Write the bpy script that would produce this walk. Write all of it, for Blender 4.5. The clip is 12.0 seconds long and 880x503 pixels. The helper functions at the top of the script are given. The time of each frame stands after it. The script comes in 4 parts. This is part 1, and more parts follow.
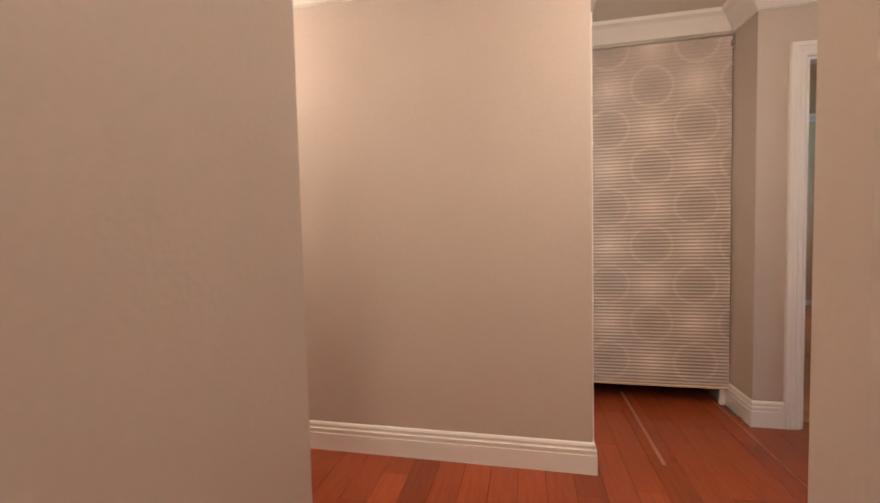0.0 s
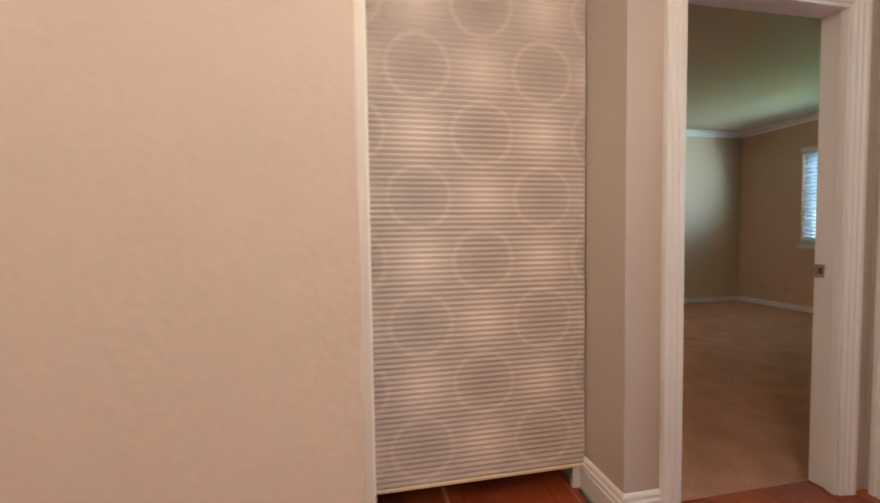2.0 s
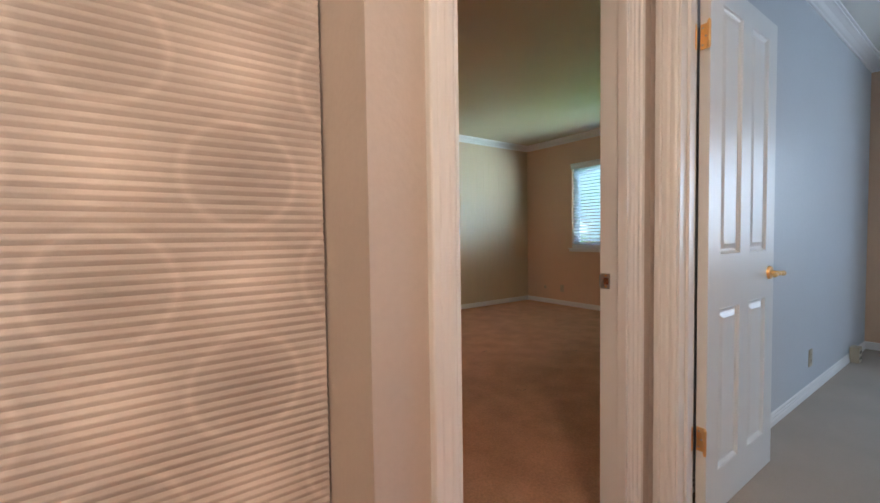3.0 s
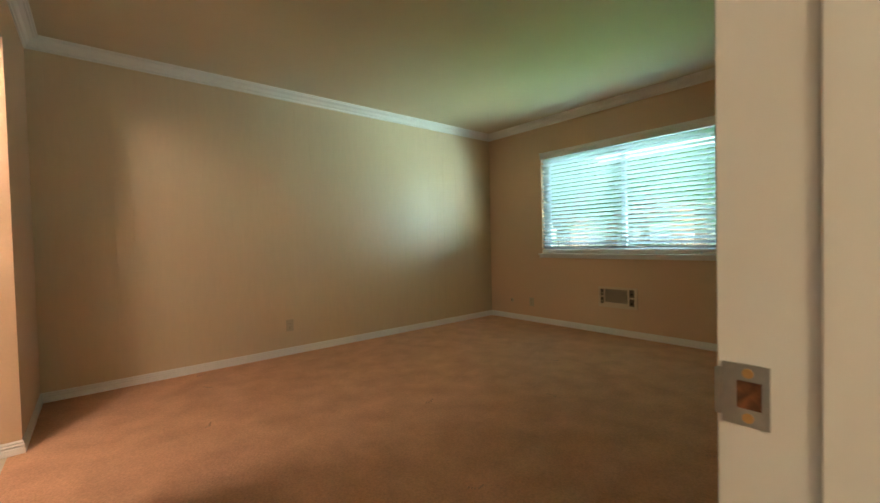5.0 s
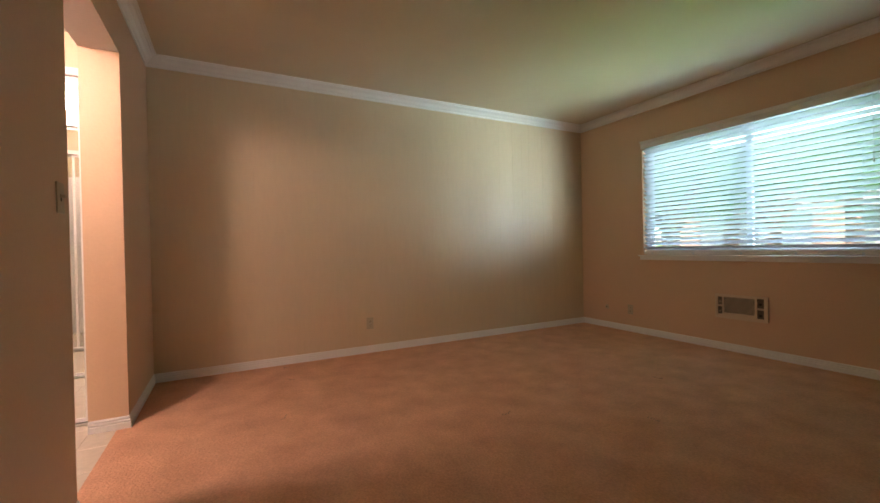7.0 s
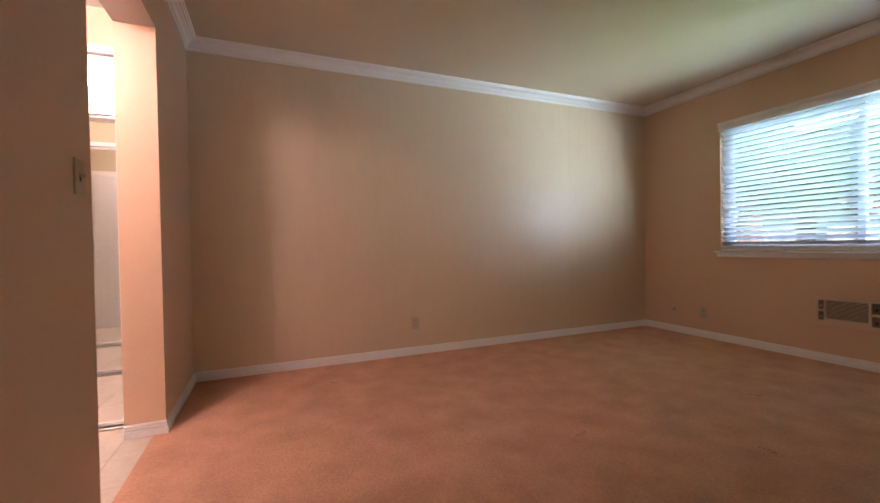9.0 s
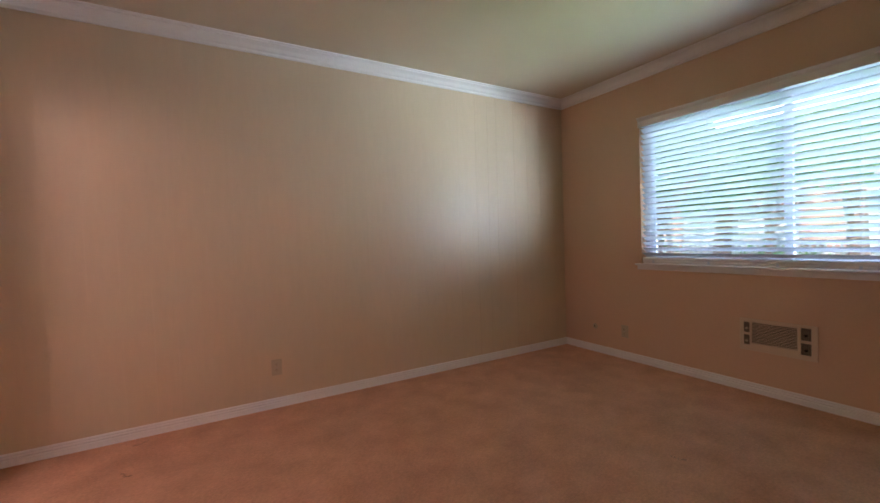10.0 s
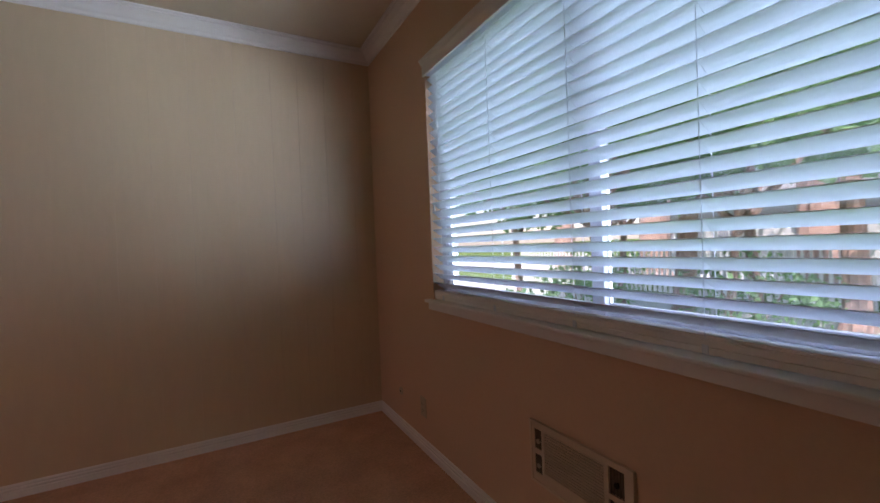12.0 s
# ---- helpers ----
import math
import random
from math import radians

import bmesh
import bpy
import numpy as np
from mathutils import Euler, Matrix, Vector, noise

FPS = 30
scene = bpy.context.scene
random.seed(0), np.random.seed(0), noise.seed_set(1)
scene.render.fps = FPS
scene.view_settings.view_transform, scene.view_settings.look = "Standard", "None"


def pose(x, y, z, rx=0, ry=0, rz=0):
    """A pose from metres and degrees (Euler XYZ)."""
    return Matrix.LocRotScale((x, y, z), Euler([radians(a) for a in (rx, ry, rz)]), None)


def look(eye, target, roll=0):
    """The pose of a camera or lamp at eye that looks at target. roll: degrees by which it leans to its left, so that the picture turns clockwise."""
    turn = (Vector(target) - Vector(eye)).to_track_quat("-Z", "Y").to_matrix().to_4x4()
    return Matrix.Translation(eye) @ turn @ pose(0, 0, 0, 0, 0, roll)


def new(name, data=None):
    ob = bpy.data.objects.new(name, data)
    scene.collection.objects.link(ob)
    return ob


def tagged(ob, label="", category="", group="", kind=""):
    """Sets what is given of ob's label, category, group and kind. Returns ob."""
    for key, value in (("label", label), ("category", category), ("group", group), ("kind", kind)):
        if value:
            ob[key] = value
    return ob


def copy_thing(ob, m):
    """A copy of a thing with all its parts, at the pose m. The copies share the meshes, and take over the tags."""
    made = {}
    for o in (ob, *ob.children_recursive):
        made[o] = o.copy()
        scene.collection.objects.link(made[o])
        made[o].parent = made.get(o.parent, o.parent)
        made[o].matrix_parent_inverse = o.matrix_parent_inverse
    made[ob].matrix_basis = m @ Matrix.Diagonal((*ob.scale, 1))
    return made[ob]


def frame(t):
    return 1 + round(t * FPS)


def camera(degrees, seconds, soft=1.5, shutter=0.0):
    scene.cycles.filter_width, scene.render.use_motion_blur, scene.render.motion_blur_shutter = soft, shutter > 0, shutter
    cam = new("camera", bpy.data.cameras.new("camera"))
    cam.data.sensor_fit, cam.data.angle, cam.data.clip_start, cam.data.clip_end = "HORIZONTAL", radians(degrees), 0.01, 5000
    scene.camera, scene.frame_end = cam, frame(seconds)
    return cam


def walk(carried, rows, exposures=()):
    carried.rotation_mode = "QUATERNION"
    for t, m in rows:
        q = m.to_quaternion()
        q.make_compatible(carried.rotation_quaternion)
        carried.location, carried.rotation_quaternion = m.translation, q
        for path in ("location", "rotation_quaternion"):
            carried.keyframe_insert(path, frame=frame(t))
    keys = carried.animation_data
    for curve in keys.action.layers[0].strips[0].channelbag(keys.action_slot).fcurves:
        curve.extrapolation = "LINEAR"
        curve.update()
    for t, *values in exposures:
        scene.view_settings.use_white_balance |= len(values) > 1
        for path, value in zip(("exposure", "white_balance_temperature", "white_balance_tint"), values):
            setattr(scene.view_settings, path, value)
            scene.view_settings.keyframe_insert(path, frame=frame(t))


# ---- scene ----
cam = camera(94.3, 12.0, shutter=0.2)
PATH = [
    (0, (-0.17, -0.445, 1.122), (-0.583, 1.509, 1.026), -1.3),
    (0.5, (-0.173, -0.137, 1.127), (-0.262, 1.858, 1.013), -1.2),
    (1, (-0.128, 0.202, 1.117), (-0.026, 2.197, 1.021), -1.4),
    (1.5, (-0.025, 0.519, 1.114), (0.096, 2.514, 1.031), -1.3),
    (2, (0.115, 0.794, 1.116), (0.509, 2.753, 1.023), -0.8),
    (2.3, (0.243, 0.972, 1.126), (0.987, 2.823, 1.028), -0.9),
    (2.5, (0.368, 1.038, 1.118), (1.296, 2.808, 1.030), -1.1),
    (2.6, (0.448, 1.103, 1.115), (1.473, 2.818, 1.030), -1.1),
    (3, (0.676, 1.309, 1.106), (1.838, 2.934, 1.029), -0.8),
    (4.8, (1.544, 2.019, 1.102), (2.882, 3.504, 1.043), -1.4),
    (5, (1.596, 2.071, 1.077), (2.883, 3.601, 1.028), -1.4),
    (5.5, (1.647, 2.14, 1.048), (2.875, 3.718, 1.01), -1.2),
    (6, (1.708, 2.164, 1.036), (2.848, 3.807, 1.01), -1.3),
    (6.5, (1.75, 2.191, 1.025), (2.782, 3.904, 1.004), -1.2),
    (7, (1.799, 2.202, 1.016), (2.723, 3.976, 0.999), -1.2),
    (8.8, (1.772, 2.438, 0.998), (2.56, 4.268, 0.968), -1.0),
    (9, (1.804, 2.559, 0.995), (2.576, 4.403, 0.966), -1.0),
    (9.5, (2.085, 2.82, 1.065), (3.055, 4.568, 1.014), -1.7),
    (10, (2.629, 3.025, 1.158), (3.635, 4.753, 1.102), -1.9),
    (10.5, (3.257, 3.111, 1.19), (4.364, 4.775, 1.13), -2.3),
    (11, (3.962, 3.122, 1.202), (5.164, 4.72, 1.149), -2.4),
    (11.5, (4.542, 3.243, 1.209), (5.76, 4.828, 1.147), -2.2),
    (12, (5.04, 3.308, 1.183), (5.99, 5.068, 1.153), -2.3),
]
walk(cam, [(row[0], look(*row[1:])) for row in PATH], [(0.0, 1.5, 6450, 14), (0.5, 1.85, 6100, 13), (2.0, 1.85, 6100, 11), (2.5, 2.15, 6150, 10), (3.0, 2.0, 6200, 12), (5.0, 2.15, 7100, -7), (7.0, 2.09, 7150, 14), (8.8, 2.25, 6650, 26), (10.0, 2.03, 6500, 28), (11.0, 1.65, 6850, 32), (12.0, 1.12, 6650, 37)])

# ---- world, sun, lamps ----
world = bpy.data.worlds.new("world")
scene.world = world
world.use_nodes = True
wn = world.node_tree
sky = wn.nodes.new("ShaderNodeTexSky")
sky.sky_type, sky.sun_disc = "NISHITA", False
SUN_EL, SUN_AZ = radians(50), radians(244)
sky.sun_elevation, sky.sun_rotation = SUN_EL, SUN_AZ
wn.links.new(sky.outputs["Color"], wn.nodes["Background"].inputs["Color"])
wn.nodes["Background"].inputs["Strength"].default_value = 0.15
sun_dir = Vector((math.sin(SUN_AZ) * math.cos(SUN_EL), math.cos(SUN_AZ) * math.cos(SUN_EL), math.sin(SUN_EL)))
sun = new("sun", bpy.data.lights.new("sun", "SUN"))
sun.data.energy, sun.data.angle, sun.data.color = 5.0, radians(0.5), (1, 0.95, 0.88)
sun.matrix_world = look(sun_dir * 30, (0, 0, 0))


def lamp(name, at, watts, colour, radius=0.1):
    ob = new(name, bpy.data.lights.new(name, "POINT"))
    ob.location, ob.data.energy, ob.data.color, ob.data.shadow_soft_size = at, watts, colour, radius
    return ob


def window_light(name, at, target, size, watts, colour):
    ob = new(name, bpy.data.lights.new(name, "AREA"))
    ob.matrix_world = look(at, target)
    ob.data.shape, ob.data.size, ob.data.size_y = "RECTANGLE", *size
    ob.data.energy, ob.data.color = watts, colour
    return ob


WARM = (1, 0.83, 0.635)
lamp("lamp_hall", (-1.95, 0.82, 2.1), 8.0, WARM, 0.3)
# added fill from the corridor, unseen, reaches the shade and hall
lamp("fill_corridor", (-0.3, -1.25, 2.0), 10.5, WARM, 0.22)
# unseen light added to brighten the shade, alcove and doorway wall
lamp("fill_hall_east", (0.66, 0.68, 2.05), 5.8, WARM, 0.2)
lamp("lamp_dressing", (0.66, 4.40, 2.325), 17, (1, 0.72, 0.70), 0.12)
# assumed bath light without fixture, added to reach the alcove through the door
lamp("fill_bath", (-0.8, 2.05, 2.1), 2.0, (1, 0.85, 0.66))
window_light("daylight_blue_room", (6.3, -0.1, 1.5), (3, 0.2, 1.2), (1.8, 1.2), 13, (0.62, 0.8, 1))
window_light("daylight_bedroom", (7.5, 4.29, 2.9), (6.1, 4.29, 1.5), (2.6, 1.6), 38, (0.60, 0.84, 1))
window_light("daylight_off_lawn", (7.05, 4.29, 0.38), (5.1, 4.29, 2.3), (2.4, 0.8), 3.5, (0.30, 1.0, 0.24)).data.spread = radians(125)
# two area lamps added outdoors to put the bright patch on the far wall
window_light("fill_outside_window", (7.4, 2.45, 1.15), (5.4, 6.2, 1.45), (2.9, 1.2), 31, (0.64, 0.90, 1.0)).data.spread = radians(95)
window_light("fill_outside_low", (7.6, 2.6, 0.55), (4.6, 6.2, 1.3), (3.4, 1.0), 9, (0.66, 0.90, 0.98)).data.spread = radians(95)


# ---- materials ----
def material(name, colour, rough=0.6, metal=0.0, vary=0.06, scale=3.0, grain=120.0, bump=0.1, spec=0.5, each=0.0, stretch=(1, 1, 1)):
    m = bpy.data.materials.new(name)
    m.use_nodes = True
    nt, b = m.node_tree, m.node_tree.nodes["Principled BSDF"]
    n, link = nt.nodes, nt.links
    b.inputs["Roughness"].default_value, b.inputs["Metallic"].default_value = rough, metal
    b.inputs["Specular IOR Level"].default_value = spec
    tc, mp = n.new("ShaderNodeTexCoord"), n.new("ShaderNodeMapping")
    mp.inputs["Scale"].default_value = stretch
    link.new(tc.outputs["Object"], mp.inputs["Vector"])
    big, fine = n.new("ShaderNodeTexNoise"), n.new("ShaderNodeTexNoise")
    big.inputs["Scale"].default_value, fine.inputs["Scale"].default_value = scale, grain
    big.inputs["Detail"].default_value, fine.inputs["Detail"].default_value = 3, 2
    link.new(mp.outputs[0], big.inputs["Vector"])
    link.new(mp.outputs[0], fine.inputs["Vector"])
    add = n.new("ShaderNodeMath")
    add.operation = "ADD"
    link.new(big.outputs[0], add.inputs[0])
    link.new(fine.outputs[0], add.inputs[1])
    ramp = n.new("ShaderNodeMapRange")
    ramp.inputs["From Min"].default_value, ramp.inputs["From Max"].default_value = 0.6, 1.4
    ramp.inputs["To Min"].default_value, ramp.inputs["To Max"].default_value = 1 - vary, 1 + vary
    link.new(add.outputs[0], ramp.inputs["Value"])
    value = ramp.outputs[0]
    if each:
        info, r2, mul = n.new("ShaderNodeObjectInfo"), n.new("ShaderNodeMapRange"), n.new("ShaderNodeMath")
        r2.inputs["To Min"].default_value, r2.inputs["To Max"].default_value = 1 - each, 1 + each
        mul.operation = "MULTIPLY"
        link.new(info.outputs["Random"], r2.inputs["Value"])
        link.new(r2.outputs[0], mul.inputs[0])
        link.new(value, mul.inputs[1])
        value = mul.outputs[0]
    mixer = n.new("ShaderNodeVectorMath")
    mixer.operation = "SCALE"
    mixer.inputs[0].default_value = colour
    link.new(value, mixer.inputs["Scale"])
    link.new(mixer.outputs[0], b.inputs["Base Color"])
    if bump:
        bp = n.new("ShaderNodeBump")
        bp.inputs["Strength"].default_value, bp.inputs["Distance"].default_value = bump, 0.004
        link.new(add.outputs[0], bp.inputs["Height"])
        link.new(bp.outputs[0], b.inputs["Normal"])
    return m


def glowing(name, colour, strength):
    m = bpy.data.materials.new(name)
    m.use_nodes = True
    b = m.node_tree.nodes["Principled BSDF"]
    b.inputs["Base Color"].default_value = (*colour, 1)
    b.inputs["Emission Color"].default_value = (*colour, 1)
    b.inputs["Emission Strength"].default_value = strength
    return m


M_HALL = material("greige_wall_paint", (0.56, 0.485, 0.44), 0.55, vary=0.03, scale=2, grain=60, bump=0.25, spec=0.35)
M_BED = material("cream_wall_paint", (0.68, 0.465, 0.315), 0.42, vary=0.03, scale=2, grain=60, bump=0.2, spec=0.4)
M_BLUE = material("pale_blue_grey_wall_paint", (0.55, 0.57, 0.60), 0.45, vary=0.03, scale=2, grain=60, bump=0.2, spec=0.4)
M_PANEL = material("cream_painted_wood_panelling", (0.66, 0.515, 0.35), 0.38, vary=0.03, scale=2, grain=40, bump=0.15, stretch=(1, 1, 0.15))
M_BATH = material("pale_yellow_bath_paint", (0.56, 0.49, 0.34), 0.5, vary=0.03, bump=0.15)
M_CEIL = material("ceiling_paint", (0.78, 0.76, 0.70), 0.7, vary=0.03, scale=3, grain=90, bump=0.3)
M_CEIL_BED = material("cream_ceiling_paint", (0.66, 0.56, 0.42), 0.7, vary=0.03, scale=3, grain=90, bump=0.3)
M_TRIM = material("white_gloss_paint", (0.82, 0.80, 0.785), 0.36, vary=0.01, scale=2, grain=9, bump=0.0)
M_DOOR = material("white_door_paint", (0.76, 0.76, 0.75), 0.33, vary=0.015, scale=6, grain=60, bump=0.05, stretch=(1, 1, 0.2))
M_WOOD = material("red_cherry_floorboards", (0.33, 0.066, 0.022), 0.26, vary=0.2, scale=5, grain=60, bump=0.06, each=0.22, stretch=(1, 0.12, 1))
M_CARPET = material("beige_carpet", (0.63, 0.345, 0.225), 0.95, vary=0.2, scale=5, grain=90, bump=1.0, spec=0.1)
M_CARPET2 = material("grey_beige_carpet", (0.46, 0.40, 0.34), 0.95, vary=0.12, scale=2.2, grain=380, bump=1.0, spec=0.1)
M_TILE = material("pale_marble_tile", (0.70, 0.62, 0.52), 0.25, vary=0.08, scale=7, grain=30, bump=0.02, each=0.03)
M_BRASS = material("polished_brass", (0.86, 0.56, 0.25), 0.33, 1.0, vary=0.08, bump=0.02)
M_NICKEL = material("worn_steel", (0.55, 0.53, 0.50), 0.32, 1.0, vary=0.1, bump=0.03)
M_MIRROR = material("mirror_silver", (0.92, 0.93, 0.91), 0.02, 1.0, vary=0.0, bump=0)
M_DARK = material("dark_recess", (0.02, 0.018, 0.015), 0.8)
M_PLATE = material("ivory_plastic", (0.50, 0.42, 0.30), 0.35, vary=0.02, bump=0.02)
M_GRILLE = material("ivory_metal_grille", (0.68, 0.54, 0.40), 0.45, vary=0.04, bump=0.03)
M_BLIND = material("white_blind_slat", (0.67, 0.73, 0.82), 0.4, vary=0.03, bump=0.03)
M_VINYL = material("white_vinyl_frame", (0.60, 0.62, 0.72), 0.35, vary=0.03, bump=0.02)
M_CAB = material("dark_brown_cabinet", (0.13, 0.075, 0.04), 0.35, vary=0.25, scale=4, grain=60, stretch=(1, 1, 0.1))
M_COUNTER = material("white_counter", (0.8, 0.76, 0.68), 0.2, vary=0.02, bump=0.0)
M_GLOBE = glowing("lit_glass_globe", (1, 0.82, 0.6), 6)


# ---- building helpers ----
def part(name, bm, mats, parent=None, label="", smooth=False, kind=""):
    me = bpy.data.meshes.new(name)
    bmesh.ops.recalc_face_normals(bm, faces=bm.faces)
    bm.to_mesh(me)
    bm.free()
    for m in mats if isinstance(mats, (list, tuple)) else [mats]:
        me.materials.append(m)
    if smooth:
        me.shade_smooth()
    ob = new(name, me)
    ob.parent = parent
    return tagged(ob, label=label, kind=kind)


def thing(name, at, label, category, group=""):
    ob = new(name)
    ob.location = at
    return tagged(ob, label, category, group)


def box(bm, lo, hi, bevel=0.0, segments=1):
    made = bmesh.ops.create_cube(bm, size=1)["verts"]
    for v in made:
        v.co = Vector([(lo[i] + hi[i]) / 2 + v.co[i] * (hi[i] - lo[i]) for i in range(3)])
    if bevel:
        edges = {e for v in made for e in v.link_edges}
        bmesh.ops.bevel(bm, geom=list(edges), offset=bevel, segments=segments, affect="EDGES", profile=0.5)
    return bm


def cyl(bm, a, b, r, n=16, r2=None):
    a, b = Vector(a), Vector(b)
    m = Matrix.Translation((a + b) / 2) @ (b - a).to_track_quat("Z", "Y").to_matrix().to_4x4()
    bmesh.ops.create_cone(bm, cap_ends=True, segments=n, radius1=r, radius2=r if r2 is None else r2, depth=(b - a).length, matrix=m)
    return bm


def sweep(bm, profile, p0, p1, u, v, m0=0.0, m1=0.0):
    """A moulding: profile points (a, b) along u and v, from p0 to p1; m0, m1 slope the ends for mitres."""
    p0, p1, u, v = Vector(p0), Vector(p1), Vector(u), Vector(v)
    d = (p1 - p0).normalized()
    ra = [bm.verts.new(p0 + u * a + v * b - d * a * m0) for a, b in profile]
    rb = [bm.verts.new(p1 + u * a + v * b + d * a * m1) for a, b in profile]
    n = len(profile)
    for i in range(n):
        bm.faces.new((ra[i], ra[(i + 1) % n], rb[(i + 1) % n], rb[i]))
    bm.faces.new(ra)
    bm.faces.new(list(reversed(rb)))
    return bm


def wall(name, x0, x1, y0, y1, z1, openings=(), mats=None, z0=-0.1):
    """A straight wall; openings are (from, to, bottom, top) along its length; mats: main, then by side -x, +x, -y, +y."""
    bm = bmesh.new()
    along_x = (x1 - x0) > (y1 - y0)
    a, b = (x0, x1) if along_x else (y0, y1)

    def piece(s, e, zl, zh):
        if e - s > 1e-4 and zh - zl > 1e-4:
            box(bm, (s, y0, zl) if along_x else (x0, s, zl), (e, y1, zh) if along_x else (x1, e, zh))
    at = a
    for s, e, zl, zh in sorted(openings):
        piece(at, s, z0, z1)
        if zl > 0:
            piece(s, e, z0, zl)
        piece(s, e, zh, z1)
        at = e
    piece(at, b, z0, z1)
    mats = mats or {"all": M_HALL}
    order = [mats["all"]] + [mats.get(k, mats["all"]) for k in ("-x", "+x", "-y", "+y")]
    ob = part(name, bm, order, kind="structure")
    for p in ob.data.polygons:
        nx, ny = p.normal.x, p.normal.y
        p.material_index = 1 if nx < -0.5 else 2 if nx > 0.5 else 3 if ny < -0.5 else 4 if ny > 0.5 else 0
    return ob


# ---- walls, floors, ceilings ----
H1, H2, TOP = 2.378, 2.612, 2.75
wall("wall_blue_north", 2.325, 6.065, 2.078, 2.198, TOP, (), {"all": M_BLUE, "+y": M_BED})
wall("wall_doorway", 1.055, 2.325, 2.095, 2.198, TOP, [(1.266, 2.064, 0, 2.008)], {"all": M_HALL, "+y": M_BED, "-y": M_HALL})
wall("wall_opening", 1.055, 1.248, 2.198, 6.222, TOP, [(4.31, 5.268, 0, 2.232)], {"all": M_HALL, "+x": M_BED, "-y": M_BED, "+y": M_BED})
wall("wall_far", -1.2, 6.22, 6.222, 6.34, TOP, (), {"all": M_BED})
wall("wall_window", 6.065, 6.22, -1.72, 6.222, TOP, [(3.28, 5.30, 0.885, 2.127), (-1.0, 0.8, 0.885, 2.127)], {"all": M_BED})
wall("wall_blue_south", 2.2, 6.065, -1.72, -1.6, TOP, (), {"all": M_BLUE})
wall("wall_hall_east", 2.205, 2.325, 0.389, 2.095, TOP, [(1.182, 2.005, 0, 2.048)], {"all": M_HALL, "+x": M_BLUE})
wall("wall_blue_west", 2.205, 2.325, -1.6, 0.389, TOP, (), {"all": M_BLUE})
wall("wall_stub", 0.322, 2.205, 0.265, 0.389, TOP, (), {"all": M_HALL})
wall("wall_corridor_west", -0.848, -0.716, -2.7, 0.480, TOP, (), {"all": M_HALL})
wall("wall_corridor_east", 1.4, 1.52, -2.7, 0.265, TOP, (), {"all": M_HALL})
wall("wall_corridor_south", -2.7, 1.52, -2.82, -2.7, TOP, (), {"all": M_HALL})
wall("wall_hall_south", -2.7, -0.848, 0.360, 0.480, TOP, (), {"all": M_HALL})
wall("wall_hall_west", -2.82, -2.7, 0.360, 1.6, TOP, (), {"all": M_HALL})
wall("wall_hall_north", -2.7, 0.117, 1.478, 1.598, TOP, (), {"all": M_HALL, "+y": M_BATH})
wall("wall_bath_east", 0.035, 0.117, 1.598, 3.3, TOP, [(1.642, 2.352, 0, 2.048)], {"all": M_HALL, "-x": M_BATH})
wall("wall_bath_north", -1.9, 1.055, 3.3, 3.42, TOP, (), {"all": M_BATH})
wall("wall_bath_west", -2.02, -1.9, 1.598, 3.42, TOP, (), {"all": M_BATH})
wall("wall_closet_south", -1.2, 1.055, 4.03, 4.13, TOP, (), {"all": M_BATH})
wall("wall_closet_north", -1.2, 1.055, 5.51, 5.61, TOP, (), {"all": M_BATH})
wall("wall_closet_west", -1.2, -1.08, 4.13, 5.51, TOP, (), {"all": M_BATH})


def slab(name, x0, x1, y0, y1, z0, z1, m):
    return part(name, box(bmesh.new(), (x0, y0, z0), (x1, y1, z1)), m, kind="structure")


slab("ceiling_hall", -2.7, 2.205, -2.7, 1.478, H1, H1 + 0.1, M_CEIL)
slab("ceiling_alcove", 0.117, 1.055, 2.095, 3.3, H1, H1 + 0.1, M_CEIL)
slab("ceiling_bath", -1.9, 0.035, 1.598, 3.3, H1, H1 + 0.1, M_CEIL)
slab("ceiling_doorway", 0.117, 2.205, 1.478, 2.095, H1, H1 + 0.1, M_CEIL)
slab("ceiling_dressing", -1.08, 1.055, 4.13, 5.51, H1, H1 + 0.1, M_CEIL)
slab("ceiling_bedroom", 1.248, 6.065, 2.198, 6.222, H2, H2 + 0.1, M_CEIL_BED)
slab("ceiling_blue_room", 2.325, 6.065, -1.6, 2.095, H2, H2 + 0.1, M_CEIL)
slab("roof", -2.9, 6.6, -2.9, 6.8, TOP, TOP + 0.1, M_CEIL)

slab("floor_hall", -2.9, 6.3, -2.9, 6.4, -0.16, -0.062, M_DARK)
slab("floor_hall_base", -2.8, 2.27, -2.8, 2.196, -0.06, -0.016, M_DARK)
LOW = -0.03
slab("floor_bedroom", 1.19, 6.065, 2.197, 6.222, -0.06, LOW, M_CARPET)
slab("floor_blue_room", 2.27, 6.065, -1.6, 2.095, -0.02, 0.004, M_CARPET2)
slab("floor_bath", -1.9, 0.05, 1.598, 3.3, -0.02, 0.0, M_TILE)

